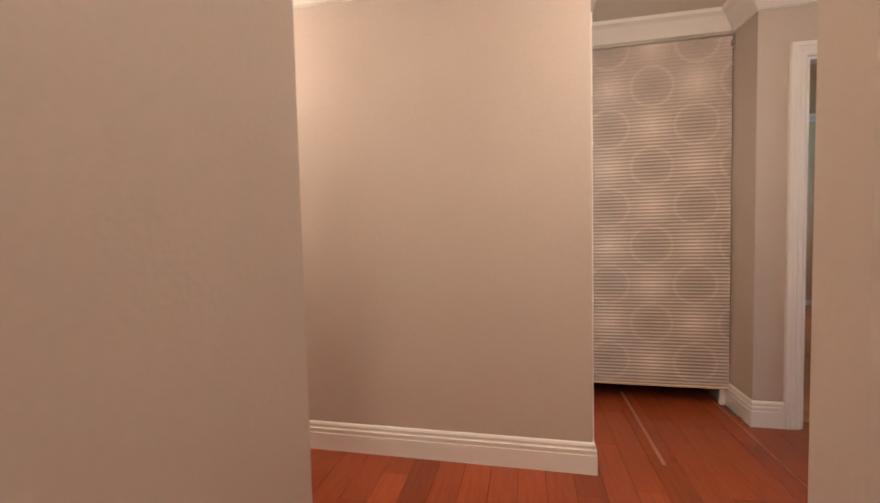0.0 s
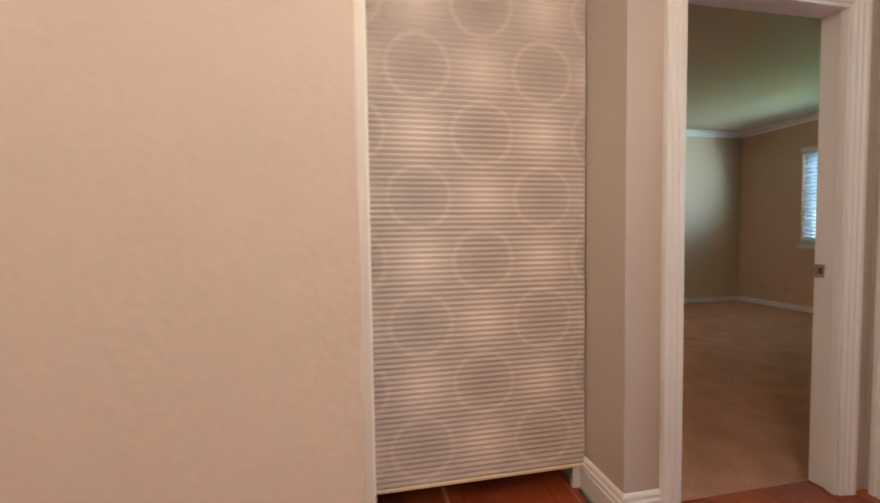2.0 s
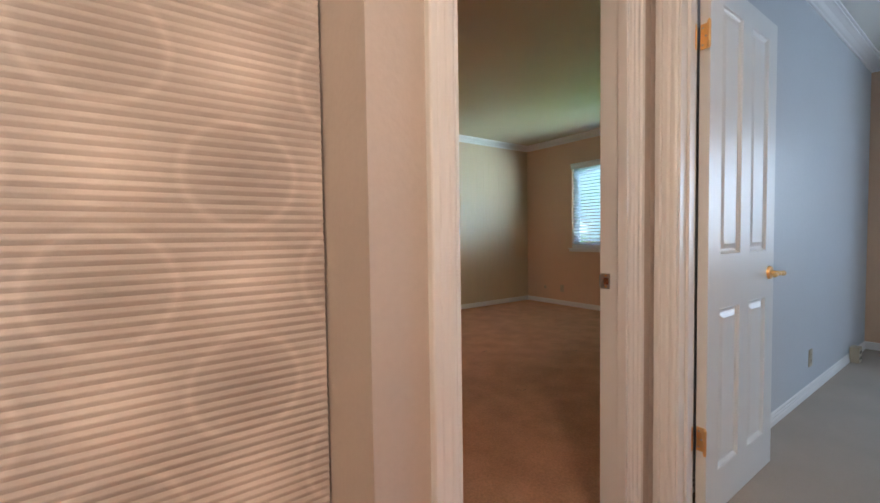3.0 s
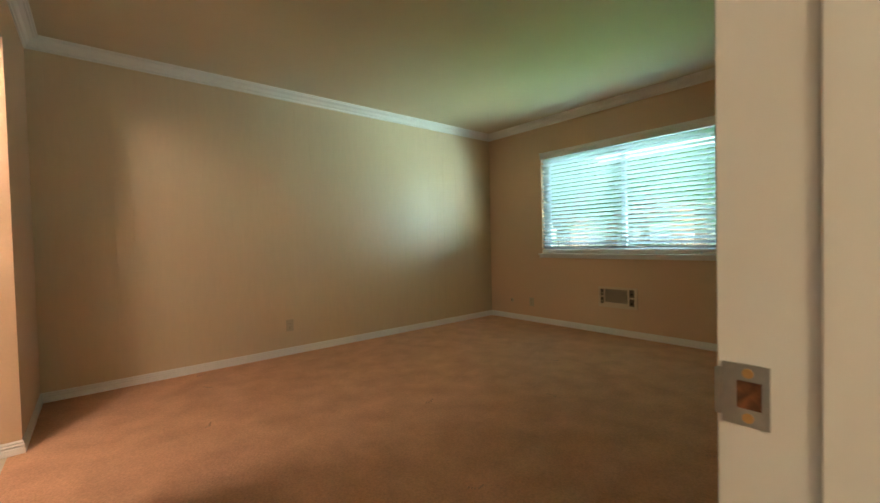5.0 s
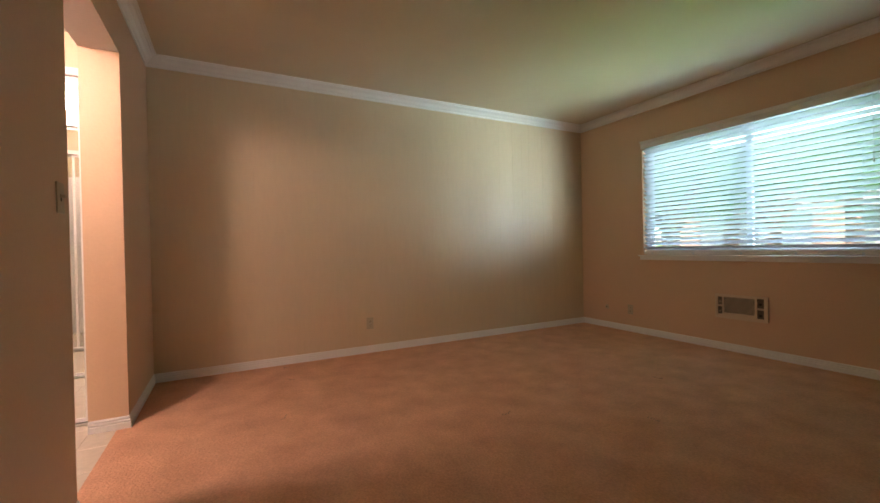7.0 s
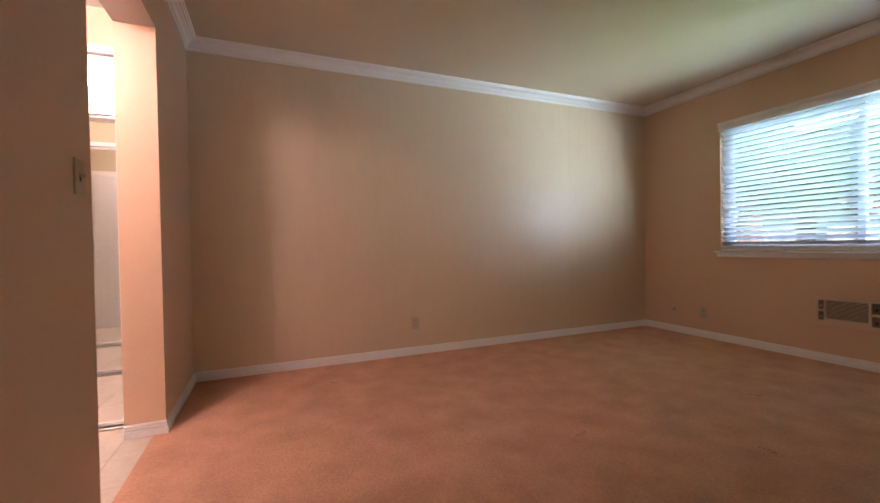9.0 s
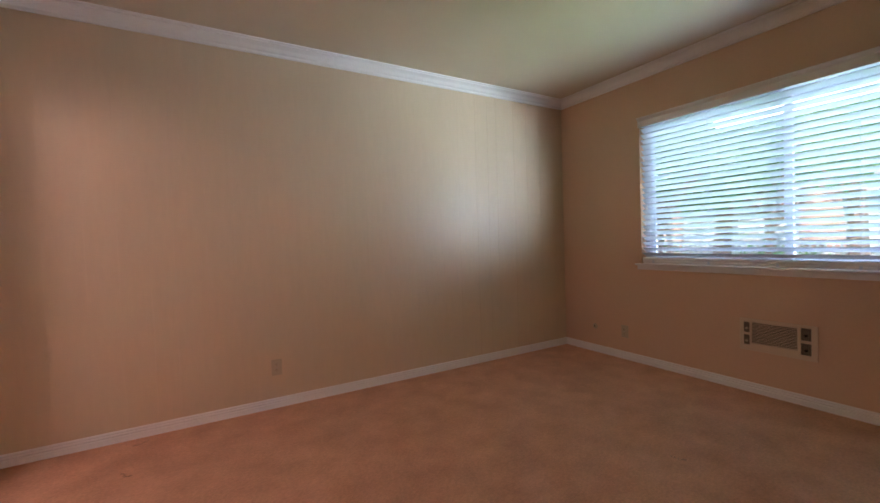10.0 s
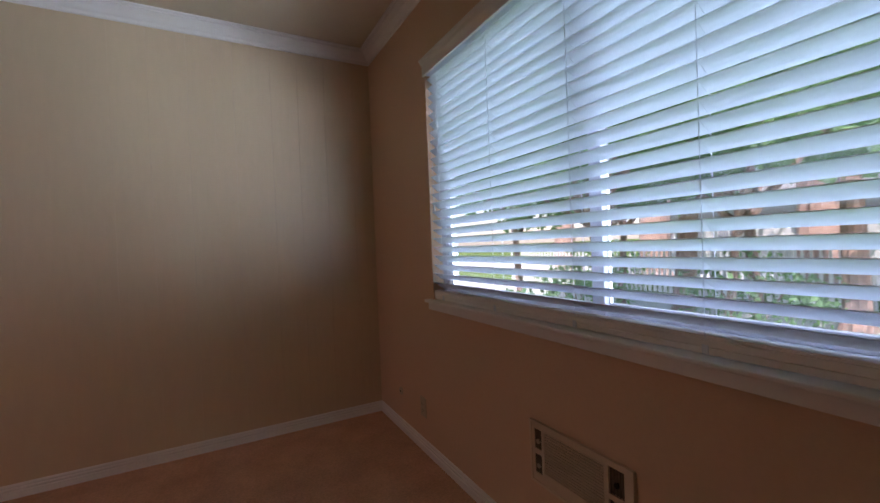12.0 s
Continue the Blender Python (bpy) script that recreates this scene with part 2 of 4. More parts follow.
# ---- mouldings ----
BASE = [(0, 0), (0, 0.018), (0.082, 0.018), (0.084, 0.012), (0.090, 0.011), (0.093, 0.017), (0.104, 0.017), (0.107, 0.010), (0.113, 0.009), (0.120, 0.012), (0.128, 0.009), (0.132, 0.005), (0.134, 0)]
BASE = [(a * 1.08, b) for a, b in BASE]
BASE_S = [(0, 0), (0, 0.013), (0.034, 0.013), (0.037, 0.007), (0.045, 0.011), (0.051, 0.011), (0.054, 0.005), (0.063, 0.008), (0.069, 0.005), (0.073, 0)]
CROWN = [(0, 0), (0.002, 0.010), (0.010, 0.012), (0.013, 0.007), (0.022, 0.009), (0.030, 0.020), (0.050, 0.034), (0.064, 0.056), (0.066, 0.067), (0.074, 0.068), (0.077, 0.080), (0.086, 0.082), (0.086, 0)]
COVE = [(0, 0), (0.006, 0.014), (0.014, 0.014), (0.035, 0.03), (0.085, 0.075), (0.10, 0.10), (0.118, 0.108), (0.118, 0)]
CASE = [(0, 0), (0, 0.012), (0.006, 0.016), (0.016, 0.016), (0.020, 0.012), (0.026, 0.012), (0.032, 0.018), (0.046, 0.018), (0.050, 0.014), (0.055, 0.022), (0.072, 0.022), (0.075, 0.018), (0.075, 0)]
UP = (0, 0, 1)


def flipped(profile):
    return [(b, a) for a, b in profile]


def base(name, p0, p1, out, profile=BASE, m0=0, m1=0, z=0.0):
    """Skirting along p0-p1; out is the side it stands out to; m is 1 at an outer corner, -1 at an inner one."""
    bm = sweep(bmesh.new(), flipped(profile), (*p0, z), (*p1, z), out, UP, m0, m1)
    return part(name, bm, M_TRIM, kind="structure")


base("baseboard_hall_north", (-2.7, 1.478), (0.117, 1.478), (0, -1, 0), m1=1)
base("baseboard_hall_corner", (0.117, 1.478), (0.117, 1.562), (1, 0, 0), m0=1)
base("baseboard_alcove", (1.055, 2.095), (1.055, 3.3), (-1, 0, 0), m0=1)
base("baseboard_doorway", (1.055, 2.095), (1.203, 2.095), (0, -1, 0), m0=1)
base("baseboard_hall_east", (2.205, 0.389), (2.205, 1.105), (-1, 0, 0))
base("baseboard_stub", (0.322, 0.389), (2.205, 0.389), (0, 1, 0))
base("baseboard_bed_far", (1.248, 6.21), (6.065, 6.21), (0, -1, 0), BASE_S, m0=-1, m1=-1, z=LOW)
base("baseboard_bed_window", (6.065, 2.198), (6.065, 6.21), (-1, 0, 0), BASE_S, m0=-1, m1=-1, z=LOW)
base("baseboard_bed_west", (1.248, 5.268), (1.248, 6.21), (1, 0, 0), BASE_S, m0=1, m1=-1, z=LOW)
base("baseboard_opening", (1.248, 5.268), (1.055, 5.268), (0, -1, 0), BASE_S, m0=1, z=LOW)
base("baseboard_bed_west_near", (1.248, 2.198), (1.248, 4.31), (1, 0, 0), BASE_S, m0=-1, m1=0, z=LOW)
base("baseboard_bed_south", (2.064, 2.198), (6.065, 2.198), (0, 1, 0), BASE_S, m1=-1, z=LOW)
base("baseboard_blue_north", (2.325, 2.078), (6.065, 2.078), (0, -1, 0), BASE_S, m1=-1)
base("baseboard_blue_window", (6.065, -1.6), (6.065, 2.078), (-1, 0, 0), BASE_S, m0=-1, m1=-1)


def crown(name, p0, p1, out, h, profile=CROWN, m0=-1, m1=-1):
    top = profile[-1][0]
    bm = sweep(bmesh.new(), flipped(profile), (*p0, h - top), (*p1, h - top), out, UP, m0, m1)
    return part(name, bm, M_TRIM, kind="structure")


crown("trim_crown_far", (1.248, 6.21), (6.065, 6.21), (0, -1, 0), H2)
crown("trim_crown_window", (6.065, 2.198), (6.065, 6.21), (-1, 0, 0), H2)
crown("trim_crown_west", (1.248, 2.198), (1.248, 6.21), (1, 0, 0), H2)
crown("trim_crown_south", (1.248, 2.198), (6.065, 2.198), (0, 1, 0), H2)
crown("trim_crown_blue_north", (2.325, 2.078), (6.065, 2.078), (0, -1, 0), H2)
crown("trim_crown_blue_window", (6.065, -1.6), (6.065, 2.078), (-1, 0, 0), H2)
crown("trim_cove_hall_north", (-2.7, 1.478), (0.117, 1.478), (0, -1, 0), H1, COVE, m1=1)
crown("trim_cove_hall_side", (0.117, 1.478), (0.117, 2.36), (1, 0, 0), H1, COVE, m0=1, m1=-1)
crown("trim_cove_alcove", (0.117, 2.36), (1.055, 2.36), (0, -1, 0), H1, COVE)
crown("trim_cove_alcove_side", (1.055, 2.095), (1.055, 2.36), (-1, 0, 0), H1, COVE, m0=1, m1=-1)
crown("trim_cove_doorway", (1.055, 2.095), (2.205, 2.095), (0, -1, 0), H1, COVE, m0=1, m1=-1)
crown("trim_cove_hall_east", (2.205, 0.389), (2.205, 2.095), (-1, 0, 0), H1, COVE)
crown("trim_cove_stub", (0.322, 0.389), (2.205, 0.389), (0, 1, 0), H1, COVE, m0=0)
crown("trim_cove_hall_south", (-2.7, 0.480), (-0.716, 0.480), (0, 1, 0), H1, COVE, m1=0)
slab("wall_alcove_return", 0.118, 0.156, 2.336, 2.40, 0.0, H1, M_TRIM)
slab("wall_alcove_header", 0.156, 1.055, 2.36, 2.40, 2.245, H1, M_TRIM)


# ---- door frames ----
def door_frame(name, axis, a, b, face0, face1, top, stop, sides=(1, 1), near_only=False, skip=()):
    """Lining and casings of an opening between a and b on a wall from face0 to face1; axis x or y is the wall's run."""
    root = thing(name, (0, 0, 0), "white gloss-painted door frame with moulded casings", "door frame")
    root["kind"] = "structure"

    def P(s, d, z):
        return (s, d, z) if axis == "x" else (d, s, z)
    A = Vector((1, 0, 0) if axis == "x" else (0, 1, 0))
    D = Vector((0, 1, 0) if axis == "x" else (1, 0, 0))
    def bx(s0, s1, d0, d1, z0, z1):
        return box(bmesh.new(), P(s0, d0, z0), P(s1, d1, z1), 0.0015)
    part("jamb", bx(a - 0.016, a, face0 - 0.001, face1 + 0.001, 0, top + 0.016), M_TRIM, root)
    part("jamb", bx(b, b + 0.016, face0 - 0.001, face1 + 0.001, 0, top + 0.016), M_TRIM, root)
    part("head_jamb", bx(a, b, face0 - 0.001, face1 + 0.001, top, top + 0.016), M_TRIM, root)
    s0, s1 = stop
    part("door_stop", bx(a, a + 0.011, s0, s1, 0, top), M_TRIM, root)
    part("door_stop", bx(b - 0.011, b, s0, s1, 0, top), M_TRIM, root)
    part("door_stop", bx(a + 0.011, b - 0.011, s0, s1, top - 0.011, top), M_TRIM, root)
    for face, out in ((face0, -1), (face1, 1)):
        if (face, "l") not in skip:
            part("casing", sweep(bmesh.new(), CASE, P(a - 0.006, face, 0), P(a - 0.006, face, top + 0.006), -A, D * out, 0, 1), M_TRIM, root)
        if (face, "r") not in skip:
            part("casing", sweep(bmesh.new(), CASE, P(b + 0.006, face, 0), P(b + 0.006, face, top + 0.006), A, D * out, 0, 1), M_TRIM, root)
        if (face, "h") not in skip:
            part("casing", sweep(bmesh.new(), CASE, P(a - 0.006, face, top + 0.006), P(b + 0.006, face, top + 0.006), (0, 0, 1), D * out, 1, 1), M_TRIM, root)
    return root


frame_bedroom = door_frame("door_frame_bedroom", "x", 1.284, 2.046, 2.095, 2.198, 1.99, (2.088, 2.124), skip=((2.198, "l"), (2.198, "r"), (2.198, "h")))
frame_blue = door_frame("door_frame_blue_room", "y", 1.20, 1.989, 2.205, 2.325, 2.03, (2.25, 2.285))
frame_bath = door_frame("door_frame_bath", "y", 1.66, 2.335, 0.035, 0.117, 2.03, (0.045, 0.075), skip=((0.117, "r"),))


# ---- hall: pleated shade on the alcove ----
def shade_material():
    m = material("printed_fabric_painted_glow", (0.58, 0.505, 0.465), 0.75, vary=0.04, scale=20, grain=300, bump=0.08)
    nt = m.node_tree
    n, link = nt.nodes, nt.links

    def op(kind, a, b=None, c=None):
        q = n.new("ShaderNodeMath")
        q.operation = kind
        for i, v in enumerate((a, b, c)):
            if v is None:
                continue
            if isinstance(v, (int, float)):
                q.inputs[i].default_value = v
            else:
                link.new(v, q.inputs[i])
        return q.outputs[0]
    sep = n.new("ShaderNodeSeparateXYZ")
    tc = n.new("ShaderNodeTexCoord")
    link.new(tc.outputs["Object"], sep.inputs[0])
    ring, disc, glow = None, None, None
    for ox, oz in ((-0.016, -0.094), (0.238, 0.153)):
        dx = op("SUBTRACT", op("MODULO", op("ADD", sep.outputs[0], 10 * 0.508 + 0.254 - ox), 0.508), 0.254)
        dz = op("SUBTRACT", op("MODULO", op("ADD", sep.outputs[2], 10 * 0.494 + 0.247 - oz), 0.494), 0.247)
        d = op("SQRT", op("ADD", op("MULTIPLY", dx, dx), op("MULTIPLY", dz, dz)))
        edge = op("SUBTRACT", 1.0, op("MULTIPLY", op("ABSOLUTE", op("SUBTRACT", d, 0.121)), 62.0))
        edge = op("MAXIMUM", edge, 0.0)
        inner = op("MAXIMUM", op("SUBTRACT", 1.0, op("DIVIDE", d, 0.115)), 0.0)
        ring = edge if ring is None else op("MAXIMUM", ring, edge)
        disc = inner if disc is None else op("MAXIMUM", disc, inner)
    # soft light glow between the rings, painted into the fabric colour
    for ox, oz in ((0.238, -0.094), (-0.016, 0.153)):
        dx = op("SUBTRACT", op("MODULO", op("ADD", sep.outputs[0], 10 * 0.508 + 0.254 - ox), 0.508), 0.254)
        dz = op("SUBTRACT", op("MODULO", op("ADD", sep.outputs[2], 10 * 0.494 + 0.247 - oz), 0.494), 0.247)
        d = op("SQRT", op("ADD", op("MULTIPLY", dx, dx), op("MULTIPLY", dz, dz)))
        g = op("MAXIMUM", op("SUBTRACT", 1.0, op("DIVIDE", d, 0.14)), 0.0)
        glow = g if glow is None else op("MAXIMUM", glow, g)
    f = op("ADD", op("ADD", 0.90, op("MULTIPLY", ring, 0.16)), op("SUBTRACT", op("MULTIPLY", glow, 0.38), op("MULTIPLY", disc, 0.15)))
    old = n["Principled BSDF"].inputs["Base Color"].links[0].from_socket
    sc = n.new("ShaderNodeVectorMath")
    sc.operation = "SCALE"
    link.new(old, sc.inputs[0])
    link.new(f, sc.inputs["Scale"])
    link.new(sc.outputs[0], n["Principled BSDF"].inputs["Base Color"])
    return m


def pleated_shade():
    t = thing("pleated_shade", (0.62, 2.352, 1.10), "beige pleated fabric shade printed with pale rings, closing an alcove", "window shade")
    w0, w1, z0, z1, pitch = 0.130 - 0.62, 1.049 - 0.62, 0.118 - 1.10, 2.250 - 1.10, 0.0212
    bm = bmesh.new()
    n = int((z1 - z0) / pitch)
    prof = []
    for i in range(n):
        za = z0 + i * (z1 - z0) / n
        h = (z1 - z0) / n
        prof += [(za, 0.0018), (za + h * 0.08, 0.0009), (za + h * 0.44, -0.0020), (za + h * 0.56, -0.0020)]
    prof.append((z1, 0.0018))
    va = [bm.verts.new((w0, y, z)) for z, y in prof]
    vb = [bm.verts.new((w1, y, z)) for z, y in prof]
    vc = [bm.verts.new((w0, 0.02, z)) for z in (z0, z1)]
    vd = [bm.verts.new((w1, 0.02, z)) for z in (z0, z1)]
    for i in range(len(prof) - 1):
        bm.faces.new((va[i], va[i + 1], vb[i + 1], vb[i]))
    bm.faces.new((vc[0], vd[0], vd[1], vc[1]))
    bm.faces.new((va[0], vb[0], vd[0], vc[0]))
    bm.faces.new((va[-1], vc[1], vd[1], vb[-1]))
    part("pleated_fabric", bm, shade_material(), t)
    part("head_rail", box(bmesh.new(), (w0 - 0.01, -0.02, z1), (w1 + 0.003, 0.025, z1 + 0.022), 0.004, 2), M_NICKEL, t, "polished metal head rail")
    part("bottom_rail", box(bmesh.new(), (w0, -0.008, z0 - 0.012), (w1, 0.022, z0), 0.003), M_GRILLE, t)
    bm = box(bmesh.new(), (w1 - 0.019, -0.024, z1 - 0.06), (w1 + 0.003, -0.008, z1 - 0.03), 0.003)
    cyl(bm, (w1 + 0.003, -0.018, z1 - 0.03), (w1 + 0.003, -0.018, z1 + 0.004), 0.002, 8)
    cyl(bm, (w1 + 0.003, -0.024, z1 - 0.075), (w1 + 0.003, -0.012, z1 - 0.075), 0.008, 10)
    part("cord_lock", bm, M_NICKEL, t)


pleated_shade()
slab("wall_alcove_lip", 1.005, 1.055, 2.37, 2.39, 0.0, 0.115, M_TRIM)


# ---- doors and door hardware ----
def hinge(parent, at, z, spread):
    x, y = at
    h = part("hinge", box(bmesh.new(), (x - 0.0005, y - 0.0015, z - 0.045), (x + 0.0030, y + 0.030, z + 0.045), 0.0006), M_BRASS, parent, "polished brass hinge")
    bm = bmesh.new()
    for i in range(5):
        cyl(bm, (x - 0.016, y - 0.005, z - 0.045 + i * 0.018 + 0.0008), (x - 0.016, y - 0.005, z - 0.045 + (i + 1) * 0.018 - 0.0008), 0.006, 14)
    for s in (-1, 1):
        cyl(bm, (x - 0.016, y - 0.005, z + s * 0.045), (x - 0.016, y - 0.005, z + s * 0.051), 0.0045, 12, 0.002 if s > 0 else 0.0045)
    part("knuckle", bm, M_BRASS, h, smooth=False)
    part("hinge_leaf", box(bmesh.new(), (x - 0.044, y - 0.0010 + spread, z - 0.045), (x - 0.016, y + 0.0015 + spread, z + 0.045), 0.0006), M_BRASS, h)
    bm = bmesh.new()
    for dz in (-0.03, 0.0, 0.03):
        cyl(bm, (x - 0.0022, y + 0.016 + (0.006 if dz else -0.004), z + dz), (x - 0.0005, y + 0.016 + (0.006 if dz else -0.004), z + dz), 0.0035, 10)
    part("screw", bm, M_NICKEL, h)


def panel_door():
    """An opened leaf along +x from its hinges; its thickness is along y."""
    x0, w, hgt, th = 2.343, 0.711, 2.03, 0.035
    t = thing("panel_door", (x0, 1.952, 0.012), "white painted four-panel door standing wide open against a pale blue wall", "door")
    st, mid = 0.105, 0.10
    xs = [(st, (w - mid) / 2), ((w + mid) / 2, w - st)]
    zs = [(0.165, 0.80), (1.005, 1.945)]
    bm = bmesh.new()
    for a, b in ((0, st), ((w - mid) / 2, (w + mid) / 2), (w - st, w)):
        box(bm, (a, 0, 0), (b, th, hgt))
    for a, b in xs:
        for c, d in ((0, 0.165), (0.80, 1.005), (1.945, hgt)):
            box(bm, (a, 0, c), (b, th, d))
    bmesh.ops.remove_doubles(bm, verts=bm.verts, dist=1e-5)
    part("leaf_frame", bm, M_DOOR, t)
    for a, b in xs:
        for c, d in zs:
            p = bmesh.new()
            box(p, (a, 0.012, c), (b, th - 0.012, d))
            for yy, s in ((0.012, -1), (th - 0.012, 1)):
                lo = [(a + 0.022, c + 0.022), (b - 0.022, c + 0.022), (b - 0.022, d - 0.022), (a + 0.022, d - 0.022)]
                hi = [(a + 0.042, c + 0.042), (b - 0.042, c + 0.042), (b - 0.042, d - 0.042), (a + 0.042, d - 0.042)]
                v1 = [p.verts.new((x, yy, z)) for x, z in lo]
                v2 = [p.verts.new((x, yy + s * 0.009, z)) for x, z in hi]
                for i in range(4):
                    p.faces.new((v1[i], v1[(i + 1) % 4], v2[(i + 1) % 4], v2[i]))
                p.faces.new(v2)
                # sticking round the panel
                for (q0, q1, u) in (((a, c), (b, c), (0, 1)), ((b, c), (b, d), (-1, 0)), ((b, d), (a, d), (0, -1)), ((a, d), (a, c), (1, 0))):
                    sweep(p, [(0, 0), (0, 0.011), (0.004, 0.012), (0.007, 0.006), (0.012, 0.003), (0.014, 0)], (q0[0], yy, q0[1]), (q1[0], yy, q1[1]), (u[0], 0, u[1]), (0, s, 0), -1, -1)
            part("door_panel", p, M_DOOR, t)
    for z in (0.318, 1.80):
        hinge(t, (-0.009, 0.0), z, 0.036)
    lx, lz = w - 0.062, 0.905
    hd = part("door_handle", cyl(cyl(bmesh.new(), (lx, 0, lz), (lx, -0.010, lz), 0.031, 28, 0.027), (lx, -0.010, lz), (lx, -0.050, lz), 0.010, 16), M_BRASS, t, "polished brass lever handle", smooth=False)
    bm = bmesh.new()
    pts = [(0.0, -0.05, 0.0, 0.010), (-0.02, -0.055, 0.002, 0.010), (-0.05, -0.054, 0.003, 0.009), (-0.08, -0.052, 0.0, 0.008), (-0.105, -0.050, -0.006, 0.007)]
    for (a, b, c, r1), (d, e, f, r2) in zip(pts, pts[1:]):
        cyl(bm, (lx + a, b, lz + c), (lx + d, e, lz + f), r1, 14, r2)
    bmesh.ops.create_icosphere(bm, subdivisions=2, radius=0.012, matrix=Matrix.Translation((lx, -0.052, lz)))
    part("lever", bm, M_BRASS, hd, smooth=True)
    bm = cyl(cyl(bmesh.new(), (lx, th, lz), (lx, th + 0.010, lz), 0.029, 24), (lx, th + 0.010, lz), (lx, th + 0.045, lz), 0.010, 14)
    part("back_handle", box(bm, (lx - 0.10, th + 0.040, lz - 0.008), (lx + 0.008, th + 0.052, lz + 0.008), 0.003), M_BRASS, t)
    return t


door_leaf = panel_door()
bath_leaf = copy_thing(door_leaf, pose(0.0, 1.705, 0.012, 0, 0, 180))
tagged(bath_leaf, "white painted four-panel door folded back inside the bathroom", "door")


M_RUST = material("rusty_recess", (0.16, 0.06, 0.025), 0.8, vary=0.7, scale=90)


def strike_plate(parent, m, label):
    """A plate 3 cm x 7 cm, facing -x at its own origin, with the hole, a lip and two screws."""
    bm = bmesh.new()
    for lo, hi in (((-0.0018, -0.016, 0.013), (0, 0.020, 0.0285)), ((-0.0018, -0.016, -0.0285), (0, 0.020, -0.013)), ((-0.0018, -0.016, -0.013), (0, -0.010, 0.013)), ((-0.0018, 0.009, -0.013), (0, 0.020, 0.013))):
        box(bm, lo, hi)
    box(bm, (-0.0035, 0.020, -0.022), (0.002, 0.026, 0.022), 0.001)
    p = part("strike_plate", bm, M_NICKEL if "worn" in label else M_BRASS, parent, label)
    q = part("latch_hole", box(bmesh.new(), (-0.0006, -0.010, -0.013), (0.0, 0.009, 0.013)), M_RUST if "worn" in label else M_DARK, p)
    bm = bmesh.new()
    for z in (0.0205, -0.0205):
        cyl(bm, (-0.0035, 0.0, z), (-0.0015, 0.0, z), 0.0045, 12)
        box(bm, (-0.0038, -0.004, z - 0.0006), (-0.0034, 0.004, z + 0.0006))
    part("screw", bm, M_BRASS, p)
    p.matrix_basis = m
    return p


strike_plate(frame_bedroom, pose(2.0455, 2.174, 0.930, 0, 0, 0), "worn steel strike plate with a brass lip")
strike_plate(frame_bath, pose(0.078, 2.3345, 0.93, 0, 0, -90), "brass strike plate")


# ---- wall fittings ----
def outlet(name_at, face, label, blank=False, size=(0.072, 0.116)):
    """face: degrees by which the plate is turned so that it looks along -y (0), -x (-90) or +x (90)."""
    t = thing("power_outlet", (0, 0, 0), label, "power outlet", "outlets on the walls")
    w, h = size[0] / 2, size[1] / 2
    part("cover_plate", box(bmesh.new(), (-w, -0.006, -h), (w, 0, h), 0.0025, 2), M_PLATE, t)
    for z in (0.0195, -0.0195):
        bm = cyl(bmesh.new(), (0, -0.006, z), (0, -0.0085, z), 0.0165, 20)
        s = part("socket", bm, M_PLATE, t)
        for x, l in ((-0.0065, 0.009), (0.0065, 0.007)):
            part("slot", box(bmesh.new(), (x - 0.0012, -0.009, z + 0.003 - l / 2), (x + 0.0012, -0.0084, z + 0.003 + l / 2)), M_DARK, s)
        part("ground_hole", cyl(bmesh.new(), (0, -0.0084, z - 0.008), (0, -0.009, z - 0.008), 0.0024, 8), M_DARK, s)
    part("screw", cyl(bmesh.new(), (0, -0.006, 0), (0, -0.0078, 0), 0.003, 10), M_NICKEL, t)
    t.matrix_basis = Matrix.Translation(name_at) @ pose(0, 0, 0, 0, 0, face)
    return t


outlet((3.062, 6.194, 0.270), 0, "ivory duplex outlet low on the cream panelled wall")
outlet((6.065, 5.484, 0.233), -90, "ivory duplex outlet below the window near a round jack")
outlet((4.28, 2.078, 0.25), 0, "pale duplex outlet low on the blue wall")


def round_jack():
    t = thing("phone_jack", (6.065, 5.823, 0.229), "small round ivory jack plate low on the cream wall", "wall jack")
    part("plate", cyl(bmesh.new(), (0, 0, 0), (-0.007, 0, 0), 0.028, 24, 0.024), M_PLATE, t)
    part("hole", cyl(bmesh.new(), (-0.007, 0, 0), (-0.0078, 0, 0), 0.007, 12), M_DARK, t)


round_jack()


def light_switch():
    t = thing("light_switch", (1.248, 4.204, 1.232), "ivory two-gang toggle switch plate beside the wall opening", "light switch")
    part("cover_plate", box(bmesh.new(), (0, -0.036, -0.058), (0.006, 0.036, 0.058), 0.0025, 2), M_PLATE, t)
    for y in (0.0,):
        part("toggle", box(bmesh.new(), (0.006, y - 0.005, 0.0), (0.020, y + 0.005, 0.012), 0.002), M_PLATE, t)
        part("toggle_slot", box(bmesh.new(), (0.0058, y - 0.006, -0.012), (0.0066, y + 0.006, 0.013)), M_DARK, t)
    for z in (0.032, -0.032):
        part("screw", cyl(bmesh.new(), (0.006, 0, z), (0.0075, 0, z), 0.0035, 10), M_NICKEL, t)


light_switch()


def cable_box():
    t = thing("cable_box", (5.45, 2.04, 0.004), "small white cable box standing on the carpet against the skirting", "cable box")
    part("case", box(bmesh.new(), (-0.05, -0.03, 0), (0.05, 0.03, 0.13), 0.006, 2), M_PLATE, t)
    for x in (-0.022, 0.022):
        for z in (0.04, 0.09):
            part("port", box(bmesh.new(), (x - 0.009, -0.0315, z - 0.010), (x + 0.009, -0.0295, z + 0.010)), M_DARK, t)


cable_box()


